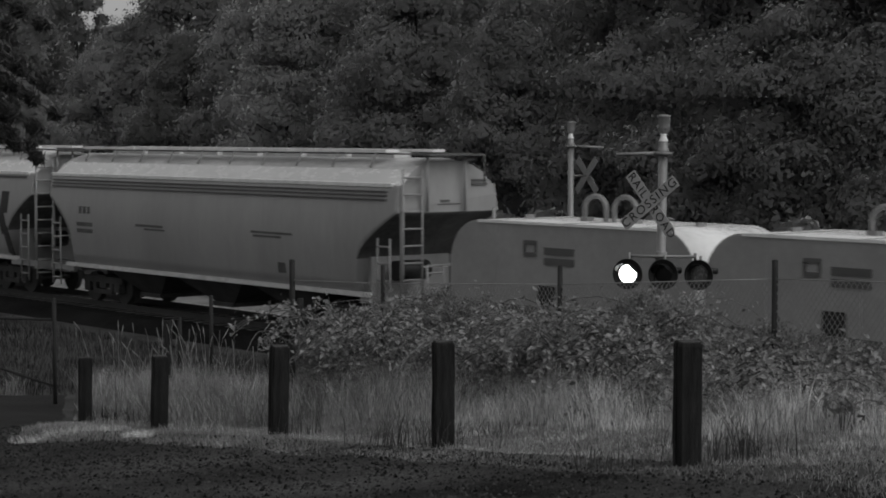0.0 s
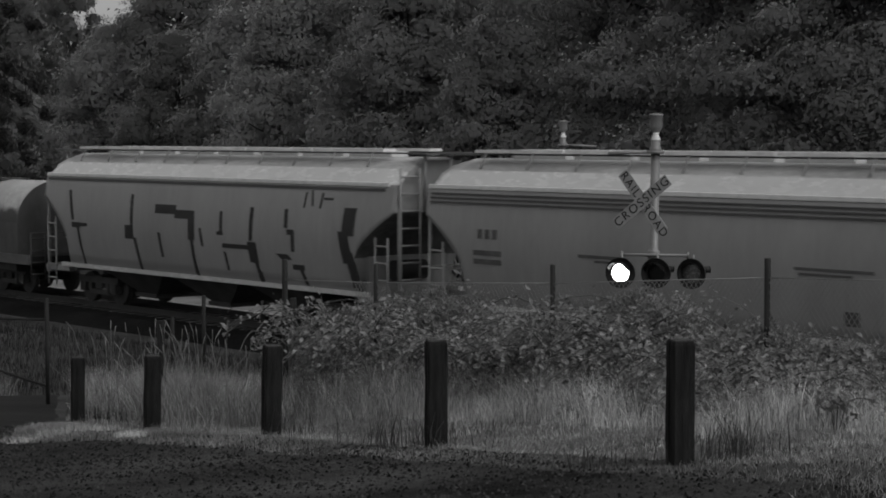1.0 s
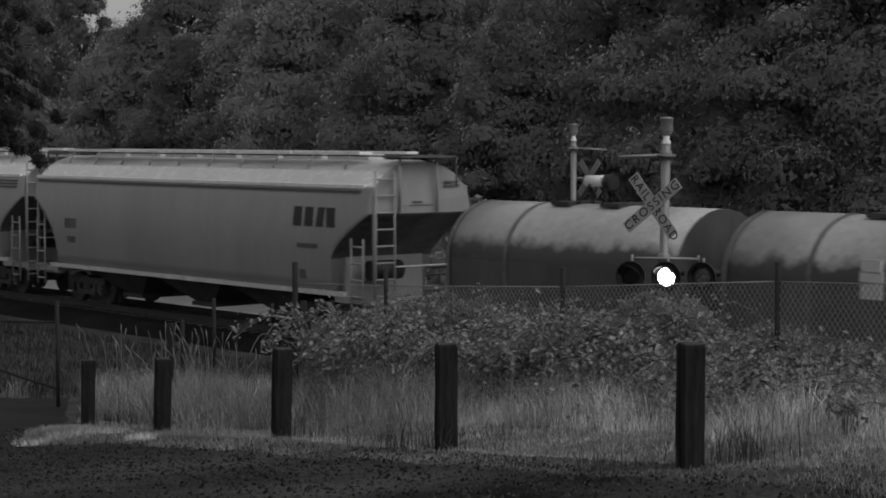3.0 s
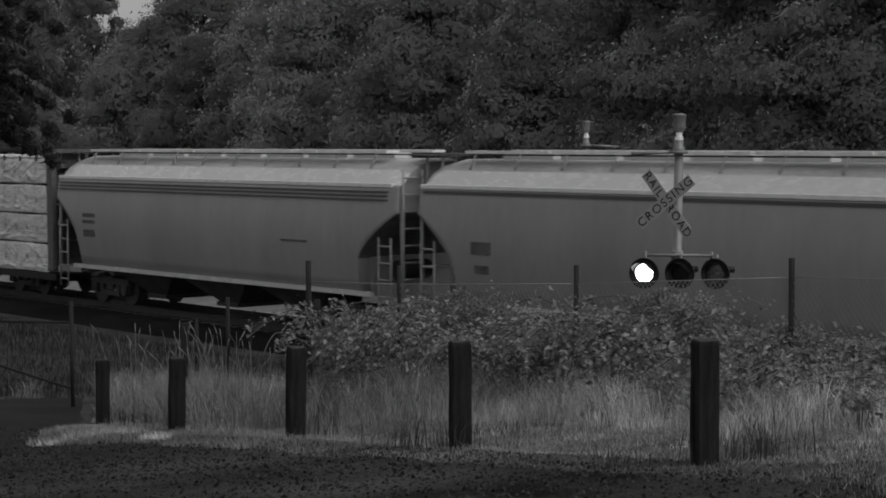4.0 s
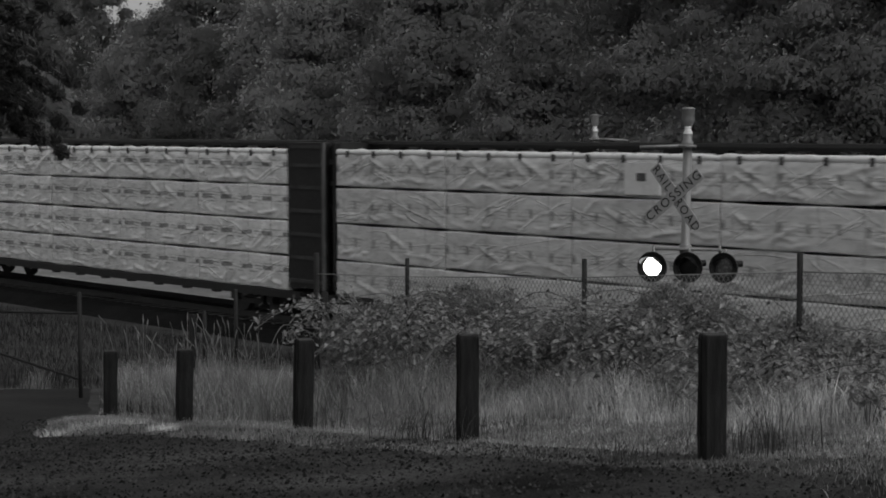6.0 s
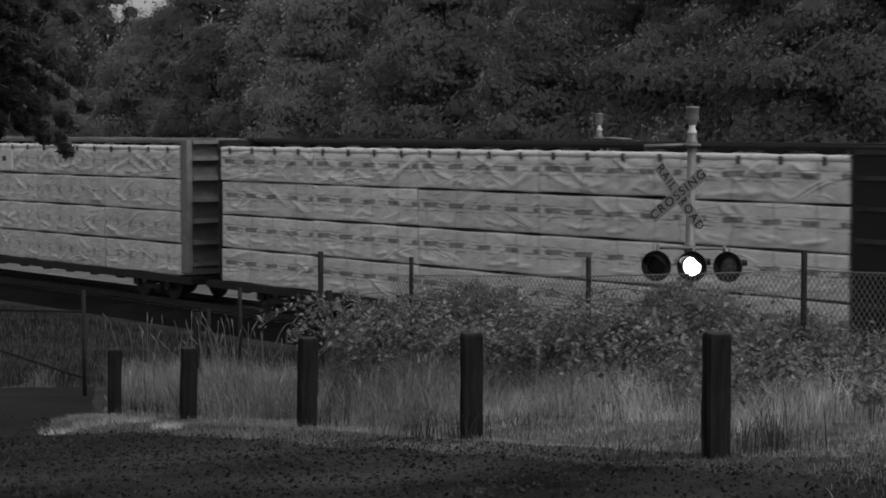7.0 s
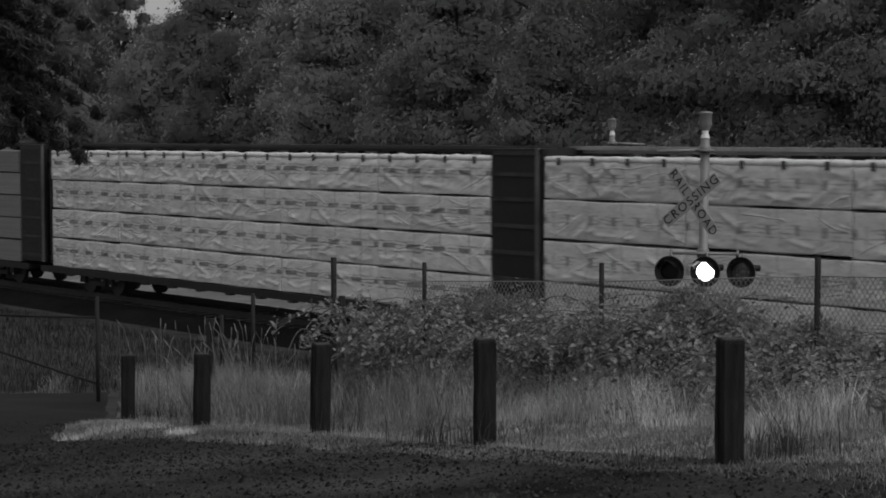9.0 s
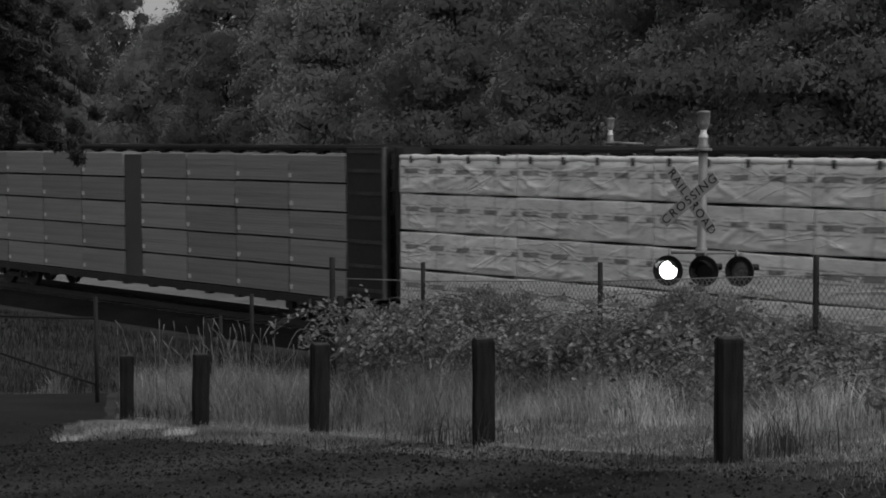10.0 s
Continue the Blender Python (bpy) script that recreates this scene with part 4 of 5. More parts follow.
# ---------------- timber posts at the edge of the gravel ----------------
def bollard(x, y, base, height, width, turn, lean):
    """A square timber post with worn corners, drying checks and a paler sawn top."""
    post = thing("timber_bollard", "dark weathered square timber post in the grass edge", "bollard", "row of timber bollards")
    h = width / 2
    bm = bmesh.new()
    levels = [-0.4, 0.0, 0.15, 0.3, 0.45, 0.6, 0.75, height - 0.03, height - 0.008]
    rings = []
    for z in levels:
        k = 0.93 if z == levels[-1] else 1.0
        ring = []
        for i in range(4):
            a = math.pi / 2 * i
            for u in (-0.86, -0.25, -0.17, 0.3, 0.38, 0.86):
                deep = 0.016 if u in (-0.17, 0.3) and i % 2 == 0 else 0.0
                p = Vector((h * k - deep * (0.4 + 0.6 * abs(noise.noise(Vector((x + i, u, z * 2))))), u * h * k, 0))
                w = 0.008 * noise.noise(Vector((x * 3 + i, y + u * 2, z * 3)))
                ring.append(bm.verts.new(Vector(((p.x + w) * math.cos(a) - p.y * math.sin(a), (p.x + w) * math.sin(a) + p.y * math.cos(a), z))))
        rings.append(ring)
    n = len(rings[0])
    for p, q in zip(rings, rings[1:]):
        for i in range(n):
            bm.faces.new((p[i], p[(i + 1) % n], q[(i + 1) % n], q[i]))
    bm.faces.new(rings[0][::-1])
    bm.faces.new(rings[-1])
    part("shaft", bm, M_TIMBER, post)
    bm = bmesh.new()
    box(bm, -h * 0.88, h * 0.88, -h * 0.88, h * 0.88, height - 0.02, height + 0.003, bevel=0.006)
    for v in bm.verts:
        if v.co.z > height - 0.01:
            v.co.z += 0.012 * noise.noise(v.co * 9 + Vector((x, y, 0)))
    part("sawn_top", bm, M_TIMBER_END, post, "greyer weathered end grain")
    post.matrix_world = pose(x, y, base, 0, lean, turn)


for x, y, zz, hh, wd, turn, lean in ((1.572, 12.4, 2.97, 0.87, 0.15, 14, 0.0), (0.0, 15.84, 2.59, 0.88, 0.165, 12, 0.2), (-1.67, 19.5, 2.11, 0.92, 0.175, 20, 1.6), (-3.43, 23.3, 1.62, 0.87, 0.185, 18, 1.2), (-4.935, 26.6, 1.25, 0.84, 0.185, 14, 0.8)):
    bollard(x, y, zz, hh, wd, turn, lean)


# ---------------- crossing signals ----------------
def text_part(name, body, size, mat, parent, m):
    cu = bpy.data.curves.new(name, "FONT")
    cu.body, cu.size, cu.align_x, cu.align_y, cu.extrude = body, size, "CENTER", "CENTER", 0.002
    cu.space_character = 1.22
    cu.materials.append(mat)
    ob = new(name, cu)
    ob.parent = parent
    ob.matrix_local = m
    return ob


def mast(label, m, top):
    """A pole with a turned cap; its local -y faces the road."""
    sig = thing("crossing_signal", label, "railroad signal", "crossing signals", m)
    bm = bmesh.new()
    lathe(bm, [(0.075, -3.0), (0.075, top - 0.62)], seg=18)
    part("pole", bm, M_GALV, sig)
    bm = bmesh.new()
    lathe(bm, [(0.085, top - 0.62), (0.095, top - 0.60), (0.095, top - 0.55), (0.075, top - 0.53), (0.075, top - 0.42), (0.04, top - 0.33), (0.10, top - 0.22), (0.105, top - 0.20), (0.105, top - 0.03), (0.115, top - 0.02), (0.115, top), (0.05, top + 0.015)], seg=18)
    part("cap", bm, M_GALV, sig)
    bm = bmesh.new()
    lathe(bm, [(0.077, top - 0.425), (0.079, top - 0.415), (0.05, top - 0.345), (0.046, top - 0.33), (0.06, top - 0.30)], seg=18)
    part("cap_neck", bm, M_WHITE_SKYLIT, sig, "bright neck below the cap")
    bm = bmesh.new()
    lathe(bm, [(0.14, top - 0.645), (0.15, top - 0.635), (0.15, top - 0.605), (0.14, top - 0.595)], seg=18)
    part("collar", bm, M_GALV, sig)
    return sig


def crossbuck(parent, m, writing=True):
    """Two crossed white blades."""
    holder = new("crossbuck")
    holder.parent = parent
    holder.matrix_local = m
    for k, (ang, dy) in enumerate(((-45, 0.0), (45, -0.028))):
        bm = bmesh.new()
        box(bm, -0.61, 0.61, -0.006, 0.006, -0.102, 0.102, bevel=0.004)
        bl = part("blade", bm, M_SIGN if writing else M_CARGREY, holder)
        bl.matrix_local = Matrix.Translation((0, dy, 0)) @ Matrix.Rotation(radians(-ang), 4, "Y")
        if writing:
            words = (("RAIL", -0.365), ("ROAD", 0.375)) if ang < 0 else (("CROSSING", 0.0),)
            for wd, off in words:
                t = text_part("lettering", wd, 0.205, M_BLACK, bl, Matrix.Translation((off, -0.011, 0)) @ pose(0, 0, 0, 90, 0, 0))
                t.scale = (1.06 if len(wd) > 4 else 0.95, 1, 1)
    return holder


LAMPS = []


def signal_lamp(parent, x, y, z, turn, name="signal_lamp", lit=True, lens_mat=None):
    """A round black background with a hooded lens, local -y forwards."""
    holder = new(name)
    holder.parent = parent
    holder.matrix_local = pose(x, y, z, 0, 0, turn)
    bm = bmesh.new()
    # backing ring with a turned rim, and the housing behind it
    def disc(profile, seg=32):
        rings = [[bm.verts.new((r * math.cos(2 * math.pi * i / seg), yy, r * math.sin(2 * math.pi * i / seg))) for i in range(seg)] for r, yy in profile]
        for a, b in zip(rings, rings[1:]):
            for i in range(seg):
                j = (i + 1) % seg
                bm.faces.new((a[i], a[j], b[j], b[i])).smooth = True
        return rings
    disc([(0.152, 0.0), (0.235, 0.0), (0.25, -0.02), (0.25, 0.02), (0.152, 0.02), (0.152, 0.0)])
    part("background", bm, M_BLACK, holder)
    bm = bmesh.new()
    r = disc([(0.168, 0.02), (0.168, 0.20), (0.10, 0.26), (0.02, 0.27)])
    bm.faces.new(r[-1])
    part("housing", bm, M_BLACK, holder)
    bm = bmesh.new()
    seg = 24
    a0, a1 = radians(5), radians(175)
    rows = []
    for rr, yy, cut in ((0.172, -0.01, 0.0), (0.178, -0.13 if lit else -0.05, 0.25), (0.182, -0.24 if lit else -0.09, 0.55)):
        rows.append([bm.verts.new((rr * math.cos(a0 + cut + (a1 - a0 - 2 * cut) * i / seg), yy, rr * math.sin(a0 + cut + (a1 - a0 - 2 * cut) * i / seg))) for i in range(seg + 1)])
    for p, q in zip(rows, rows[1:]):
        for i in range(seg):
            bm.faces.new((p[i], p[i + 1], q[i + 1], q[i])).smooth = True
    bmesh.ops.solidify(bm, geom=bm.faces[:], thickness=0.004)
    part("visor", bm, M_BLACK, holder)
    tubes("hanger", [((0, 0.06, 0.17), (0, 0.06, 0.31))], 0.022, M_GALV, holder)
    # the lens turns on an upright pin: one face glows, the other is dark
    bm = bmesh.new()
    n = 28
    for sgn, mi in ((-1, 0 if lit else 1), (1, 1)):
        ring = [bm.verts.new((0.160 * math.cos(2 * math.pi * i / n), sgn * 0.008, 0.160 * math.sin(2 * math.pi * i / n))) for i in range(n)]
        mid = bm.verts.new((0, sgn * 0.03, 0))
        for i in range(n):
            f = bm.faces.new((ring[i], ring[(i + 1) % n], mid))
            f.material_index, f.smooth = mi, True
    lens = part("lens", bm, [M_GLOW, lens_mat or M_LENS], holder, "round lens that lights and darkens" if lit else "dark glass lens")
    lens.location = (0, 0.045, 0)
    return holder, lens


def near_signal():
    x, y = 3.525, 31.8
    sig = mast("grey crossing mast with crossbuck and flashing lamps", pose(x, y, 0, 0, 0, 0) @ pose(0, 0, 0, 0, 0.9, 0), 5.46)
    crossbuck(sig, pose(-0.22, -0.24, 4.03, 0, 0, -34) @ pose(0, 0, 0, 0, 6, 0))
    tubes("crossbuck_bracket", [((0, 0, 4.05), (-0.22, -0.22, 4.0)), ((0, 0, 4.2), (-0.22, -0.22, 4.12))], 0.02, M_GALV, sig)
    tubes("sign_arm", [((0.02, 0, 4.85), (-0.78, -0.05, 4.81))], 0.028, M_GALV, sig)
    tubes("lamp_arm", [((-0.53, -0.1, 3.16), (0.55, -0.1, 3.16)), ((-0.53, -0.1, 3.10), (-0.53, -0.1, 3.22)), ((0.55, -0.1, 3.10), (0.55, -0.1, 3.22))], 0.025, M_GALV, sig)
    bm = bmesh.new()
    lathe(bm, [(0.08, 3.08), (0.10, 3.10), (0.10, 3.22), (0.08, 3.24)], seg=16)
    part("junction_clamp", bm, M_GALV, sig)
    for lx, turn, phase, lit in ((-0.56, -24, 0, True), (0.02, -25, 1, True), (0.60, -32, None, False)):
        holder, lens = signal_lamp(sig, lx, -0.22, 2.87, turn, lit=lit, lens_mat=None if lit else M_PALELENS)
        if lit:
            LAMPS.append((lens, phase))
    for x in (0.18, 0.78):
        tubes("lamp_back_box", [((x, -0.05, 2.93), (x + 0.15, -0.02, 2.93))], 0.055, M_CARDARK, sig, seg=12)
    bm = bmesh.new()
    lathe(bm, [(0.16, -1.2), (0.16, 1.0), (0.10, 1.05)], seg=12)
    part("base", bm, M_GALV, sig)


near_signal()


def far_signal():
    x, y = 3.288, 50.0
    sig = mast("grey crossing mast beyond the track with a small crossbuck", pose(x, y, 0), 5.46)
    crossbuck(sig, pose(0.42, 0.3, 4.08, 0, 0, 122), writing=False)
    tubes("crossbuck_bracket", [((0, 0, 4.08), (0.42, 0.3, 4.08))], 0.02, M_GALV, sig)
    tubes("sign_arm", [((0.0, 0, 4.85), (0.85, 0.05, 4.80))], 0.03, M_GALV, sig)
    signal_lamp(sig, -0.2, 0.3, 2.87, 180, lit=False)


far_signal()


# ---------------- chain-link fence ----------------
def fence():
    fq = 15.25
    fen = tagged(new("chain_link_fence"), "chain-link wire fence on thin dark steel posts", "fence")
    posts = ((36.02, 3.99, 0.03), (38.96, 3.78, 0.028), (42.0, 3.63, 0.026), (43.85, 3.60, 0.036))
    for s, top, r in posts:
        bm = bmesh.new()
        tube(bm, at(s, fq, ground_z(s, fq) - 0.3), at(s, fq, top), r, seg=10)
        part("post", bm, M_POST, fen)
    s0, s1 = 31.5, 42.4
    def top_at(s):
        return float(np.interp(s, [31.5, 36.0, 39.0, 42.0, 43.85], [3.98, 3.81, 3.58, 3.41, 3.34]))
    verts, faces = [], []
    def wire(p, q, rad):
        b = len(verts)
        dv = (q - p).normalized()
        u = dv.orthogonal().normalized() * rad
        v = dv.cross(u)
        for c in (p, q):
            for k in range(3):
                a = 2 * math.pi * k / 3
                verts.append(c + u * math.cos(a) * 1.0 + v * math.sin(a) * rad / u.length * u.length / rad)
        for k in range(3):
            m = (k + 1) % 3
            faces.append((b + k, b + m, b + 3 + m, b + 3 + k))
    pitch = 0.062
    hgt = 1.25
    n = int((s1 - s0 + hgt) / pitch)
    for sgn in (-1, 1):
        for i in range(n):
            base = s0 - (hgt if sgn > 0 else 0) + i * pitch
            lo, hi = 0.0, hgt
            pts = []
            for k in (0, 1):
                h = (lo, hi)[k]
                s = base + sgn * h * 0.75
                pts.append((s, h))
            (sa, ha), (sb, hb) = pts
            # trim to the fence's ends
            def clip(s, h, so, ho):
                c = min(max(s, s0), s1)
                return c, h if c == s else ho + (h - ho) * (c - so) / (s - so)
            if max(sa, sb) <= s0 or min(sa, sb) >= s1:
                continue
            ca, cha = clip(sa, ha, sb, hb)
            cb_, chb = clip(sb, hb, sa, ha)
            wire(at(ca, fq + 0.004 * sgn, top_at(ca) - hgt + cha), at(cb_, fq + 0.004 * sgn, top_at(cb_) - hgt + chb), 0.0036)
    ob = new("wire_mesh", soup("wire_mesh", verts, faces, [M_MESH]))
    ob.parent = fen
    tagged(ob, "woven diamond wire mesh")
    bm = bmesh.new()
    for a, b in ((s0, 36.02), (36.02, 38.96), (38.96, 42.0), (42.0, 43.85)):
        tube(bm, at(a, fq, top_at(a)), at(b, fq, top_at(b)), 0.006, seg=6)
    part("tension_wire", bm, M_MESH, fen)


fence()


def tube_gate():
    gate = thing("tube_gate", "low steel tube gate beside the lane", "gate")
    x, y = -6.43, 32.0
    s, q = sq(x, y)
    g = ground_z(s, q)
    bm = bmesh.new()
    tube(bm, (x, y, g - 0.3), (x, y, 2.45), 0.035)
    part("gate_post", bm, M_POST, gate)
    e = Vector((-10.2, 33.4, 0))
    tubes("top_rail", [((x, y, 2.09), (e.x, e.y, 2.05))], 0.022, M_POST, gate)
    tubes("brace", [((x, y, 0.98), (-8.5, 32.6, 1.55))], 0.022, M_POST, gate)
    tubes("far_post", [((e.x, e.y, 0.4), (e.x, e.y, 2.5))], 0.035, M_POST, gate)


tube_gate()


def stub(name, label, x, y, z0, z1, r, mat, lean=0.0):
    bm = bmesh.new()
    tube(bm, (0, 0, 0), (lean, 0, z1 - z0), r, r * 0.9, seg=10)
    ob = tagged(new(name, mesh_of(name, bm, mat)), label, "post")
    ob.location = (x, y, z0)


stub("marker_post", "short thin steel marker post by the track", -4.65, 38.8, 0.2, 1.92, 0.045, M_POST)
stub("marker_post", "short thin steel marker post by the track", -4.9, 36.0, 0.3, 1.75, 0.04, M_POST)
stub("wooden_stake", "leaning dark wooden stake in brambles", -1.82, 25.5, 1.2, 3.0, 0.05, M_TIMBER, -0.06)
stub("wooden_stake", "old wooden stake among tall dry grass", -3.9, 27.6, 0.9, 2.50, 0.06, M_TIMBER, -0.03)


# ---------------- plants ----------------
def leaf_cloud(rng, centres, normals, size, spread, slim=0.34):
    """Folded leaves as pairs of triangles: vertices and faces."""
    n = len(centres)
    up = normals + rng.normal(0, spread, (n, 3))
    up /= np.linalg.norm(up, axis=1)[:, None]
    a = np.cross(up, rng.normal(0, 1, (n, 3)))
    a /= np.linalg.norm(a, axis=1)[:, None] + 1e-9
    b = np.cross(up, a)
    sz = size * rng.uniform(0.5, 1.6, (n, 1))
    tip, tail = centres + a * sz * 0.62, centres - a * sz * 0.5
    l = centres + b * sz * slim + up * sz * 0.14
    r = centres - b * sz * slim + up * sz * 0.14
    verts = np.stack([tail, l, tip, r], 1).reshape(-1, 3)
    i = np.arange(n) * 4
    faces = np.concatenate([np.stack([i, i + 2, i + 1], 1), np.stack([i, i + 3, i + 2], 1)])
    return verts, faces


def small_leaves(rng, centres, normals, size):
    """Three-cornered leaves for far crowns: vertices and faces."""
    n = len(centres)
    up = normals / np.linalg.norm(normals, axis=1)[:, None] + rng.normal(0, 0.35, (n, 3))
    up /= np.linalg.norm(up, axis=1)[:, None]
    a = np.cross(up, rng.normal(0, 1, (n, 3)))
    a /= np.linalg.norm(a, axis=1)[:, None] + 1e-9
    b = np.cross(up, a)
    sz = size * rng.uniform(0.55, 1.5, (n, 1))
    verts = np.stack([centres - a * sz * 0.5 - b * sz * 0.42, centres + a * sz * 0.7, centres - a * sz * 0.5 + b * sz * 0.42], 1).reshape(-1, 3)
    return verts, np.arange(n * 3).reshape(-1, 3)


def crown_mesh(name, seed, height, radius, base, lobes, per, leaf, mat, flat=0.5, taper=0.75):
    rng = np.random.default_rng(seed)
    cs, ns, faced, sizes = [], [], [], []
    for k in range(lobes):
        u = rng.uniform(0, 1) ** 0.85
        z = base + (height - base) * u
        prof = (1 - u) ** taper * 1.25 * min(1, 0.55 + u * 2.2)
        rr = radius * min(1.0, prof) * rng.uniform(0.45, 1.0) ** 0.5
        a = rng.uniform(0, 2 * math.pi)
        c = np.array([rr * math.cos(a), rr * math.sin(a), z])
        lr = radius * rng.uniform(0.18, 0.36) * (1.1 - 0.4 * u)
        d = rng.normal(0, 1, (per, 3))
        d /= np.linalg.norm(d, axis=1)[:, None]
        d[:, 2] = np.where(d[:, 2] < -0.5, -d[:, 2], d[:, 2])
        rad = rng.uniform(0.12, 1.05, (per, 1)) ** 0.5
        lump = 1 + 0.3 * np.sin(d[:, :1] * 5 + k) * np.cos(d[:, 1:2] * 6 + 2 * k)
        p = c + d * rad * lump * lr * np.array([1.15, 1.15, flat])
        cs.append(p)
        ns.append(d * 0.55 + np.array([0, 0, 0.6]))
        faced.append(d + np.array([0, 0, 0.15]))
        sizes.append(np.full((per, 1), leaf))
        # broader foliage inside the clump closes it
        inner = per // 2
        d = d[:inner]
        cs.append(c + d * 0.62 * lr * np.array([1.15, 1.15, flat]))
        ns.append(d * 0.55 + np.array([0, 0, 0.6]))
        faced.append(d)
        sizes.append(np.full((inner, 1), leaf * 1.45))
    ns = np.concatenate(ns)
    v, f = small_leaves(rng, np.concatenate(cs), np.concatenate(faced), np.concatenate(sizes))
    me = soup(name, v.tolist(), f.tolist(), [mat])
    me.polygons.foreach_set("use_smooth", [True] * len(me.polygons))
    # leaves of one clump are shaded alike, as far foliage is
    ns = ns / np.linalg.norm(ns, axis=1)[:, None]
    me.normals_split_custom_set_from_vertices(np.repeat(ns, 3, axis=0).tolist())
    return me


def tree_kind(name, seed, height, radius, base, lobes, per, leaf, mat, label, taper=0.75, flat=0.74):
    tree = thing(name, label, "tree", "trees behind the track")
    crown = new("crown", crown_mesh("crown", seed, height, radius, base, lobes, per, leaf, mat, flat, taper))
    crown.parent = tree
    rng = random.Random(seed)
    bm = bmesh.new()
    tube(bm, (0, 0, -0.5), (0.1, 0, height * 0.45), 0.28, 0.17, seg=9)
    tube(bm, (0.1, 0, height * 0.45), (0.0, 0.1, height * 0.9), 0.17, 0.04, seg=8)
    part("trunk", bm, M_BARK, tree)
    for i in range(8):
        bm = bmesh.new()
        z = height * rng.uniform(0.15, 0.75)
        a = rng.uniform(0, 6.28)
        ln = radius * rng.uniform(0.5, 0.9)
        p1 = (ln * math.cos(a), ln * math.sin(a), z + ln * rng.uniform(0.15, 0.5))
        tube(bm, (0.05, 0, z), p1, 0.09, 0.025, seg=6)
        part("limb", bm, M_BARK, tree)
    return tree


def woods():
    kinds = [tree_kind("maple_tree", 11, 13.5, 4.6, 0.6, 180, 380, 0.115, M_LEAF, "leafy grey-green maple tree with layered foliage"),
             tree_kind("maple_tree", 12, 12.0, 5.0, 0.4, 180, 380, 0.115, M_LEAF, "broad leafy maple tree with clumped foliage"),
             tree_kind("maple_tree", 13, 15.5, 4.4, 0.8, 180, 380, 0.115, M_LEAF, "tall leafy maple tree with layered foliage"),
             tree_kind("alder_tree", 14, 16.0, 4.6, 1.5, 190, 380, 0.095, M_LEAF_DARK, "dark leafy alder tree in deep shade"),
             tree_kind("alder_tree", 15, 14.0, 4.8, 1.8, 190, 380, 0.095, M_LEAF_DARK, "dark broad alder tree in deep shade"),
             tree_kind("poplar_tree", 16, 13.0, 2.5, 0.8, 150, 300, 0.115, M_LEAF, "slender leafy poplar tree rising over the others", 0.6, 1.1)]
    rng = random.Random(5)
    # kind, distance ahead, bearing as a slope to the side, size
    spots = [(5, 104, -0.188, 1.15), (1, 100, -0.232, 1.18), (2, 112, -0.215, 1.05), (0, 98, -0.150, 0.84), (1, 92, -0.165, 0.87), (1, 88, -0.222, 0.72),
             (2, 92, -0.132, 0.98), (1, 96, -0.100, 1.1), (0, 84, -0.132, 0.72), (1, 82, -0.092, 0.95), (2, 84, -0.066, 1.0), (0, 75, -0.070, 0.88),
             (1, 74, -0.034, 0.95), (2, 76, -0.010, 1.0), (0, 68, -0.014, 0.86), (1, 69, 0.022, 0.92), (2, 70, 0.046, 0.95), (0, 63, 0.040, 0.74),
             (4, 68, 0.075, 1.05), (3, 72, 0.098, 1.1), (4, 62, 0.118, 1.0), (3, 60, 0.146, 1.0), (4, 58, 0.176, 1.0), (3, 56, 0.206, 1.0), (4, 55, 0.240, 1.0),
             (3, 66, 0.13, 1.2), (3, 65, 0.20, 1.2),
             (3, 110, -0.17, 0.66), (3, 98, 0.0, 1.25), (3, 106, -0.085, 1.1), (4, 90, 0.08, 1.3), (0, 100, -0.275, 0.9)]
    used = set()
    for k, dist, slope, size in spots:
        m = pose(slope * dist, dist, -0.6, 0, 0, rng.uniform(0, 360)) @ Matrix.Scale(size, 4)
        if k in used:
            t = copy_thing(kinds[k], pose(0, 0, 0))
        else:
            t = kinds[k]
            used.add(k)
        t.matrix_basis = m
    # undergrowth in front of the trees
    bush = thing("undergrowth_bush", "dark leafy bush at the foot of the trees", "bush", "bushes behind the track")
    c = new("crown", crown_mesh("crown", 31, 2.6, 2.2, 0.0, 40, 110, 0.2, M_LEAF_DARK, flat=0.7))
    c.parent = bush
    bm = bmesh.new()
    for i in range(5):
        tube(bm, (0, 0, -0.3), (0.8 * math.cos(i * 1.3), 0.8 * math.sin(i * 1.3), 1.4), 0.04, 0.015, seg=6)
    part("stem", bm, M_BARK, bush)
    first = True
    for i in range(26):
        s, q = 38 + i * 2.6 + rng.uniform(-1, 1), rng.uniform(-15, -8.5)
        t = bush if first else copy_thing(bush, pose(0, 0, 0))
        first = False
        t.matrix_basis = Matrix.Translation(at(s, q, -0.6)) @ pose(0, 0, 0, 0, 0, rng.uniform(0, 360)) @ Matrix.Scale(rng.uniform(0.7, 1.35), 4)


woods()


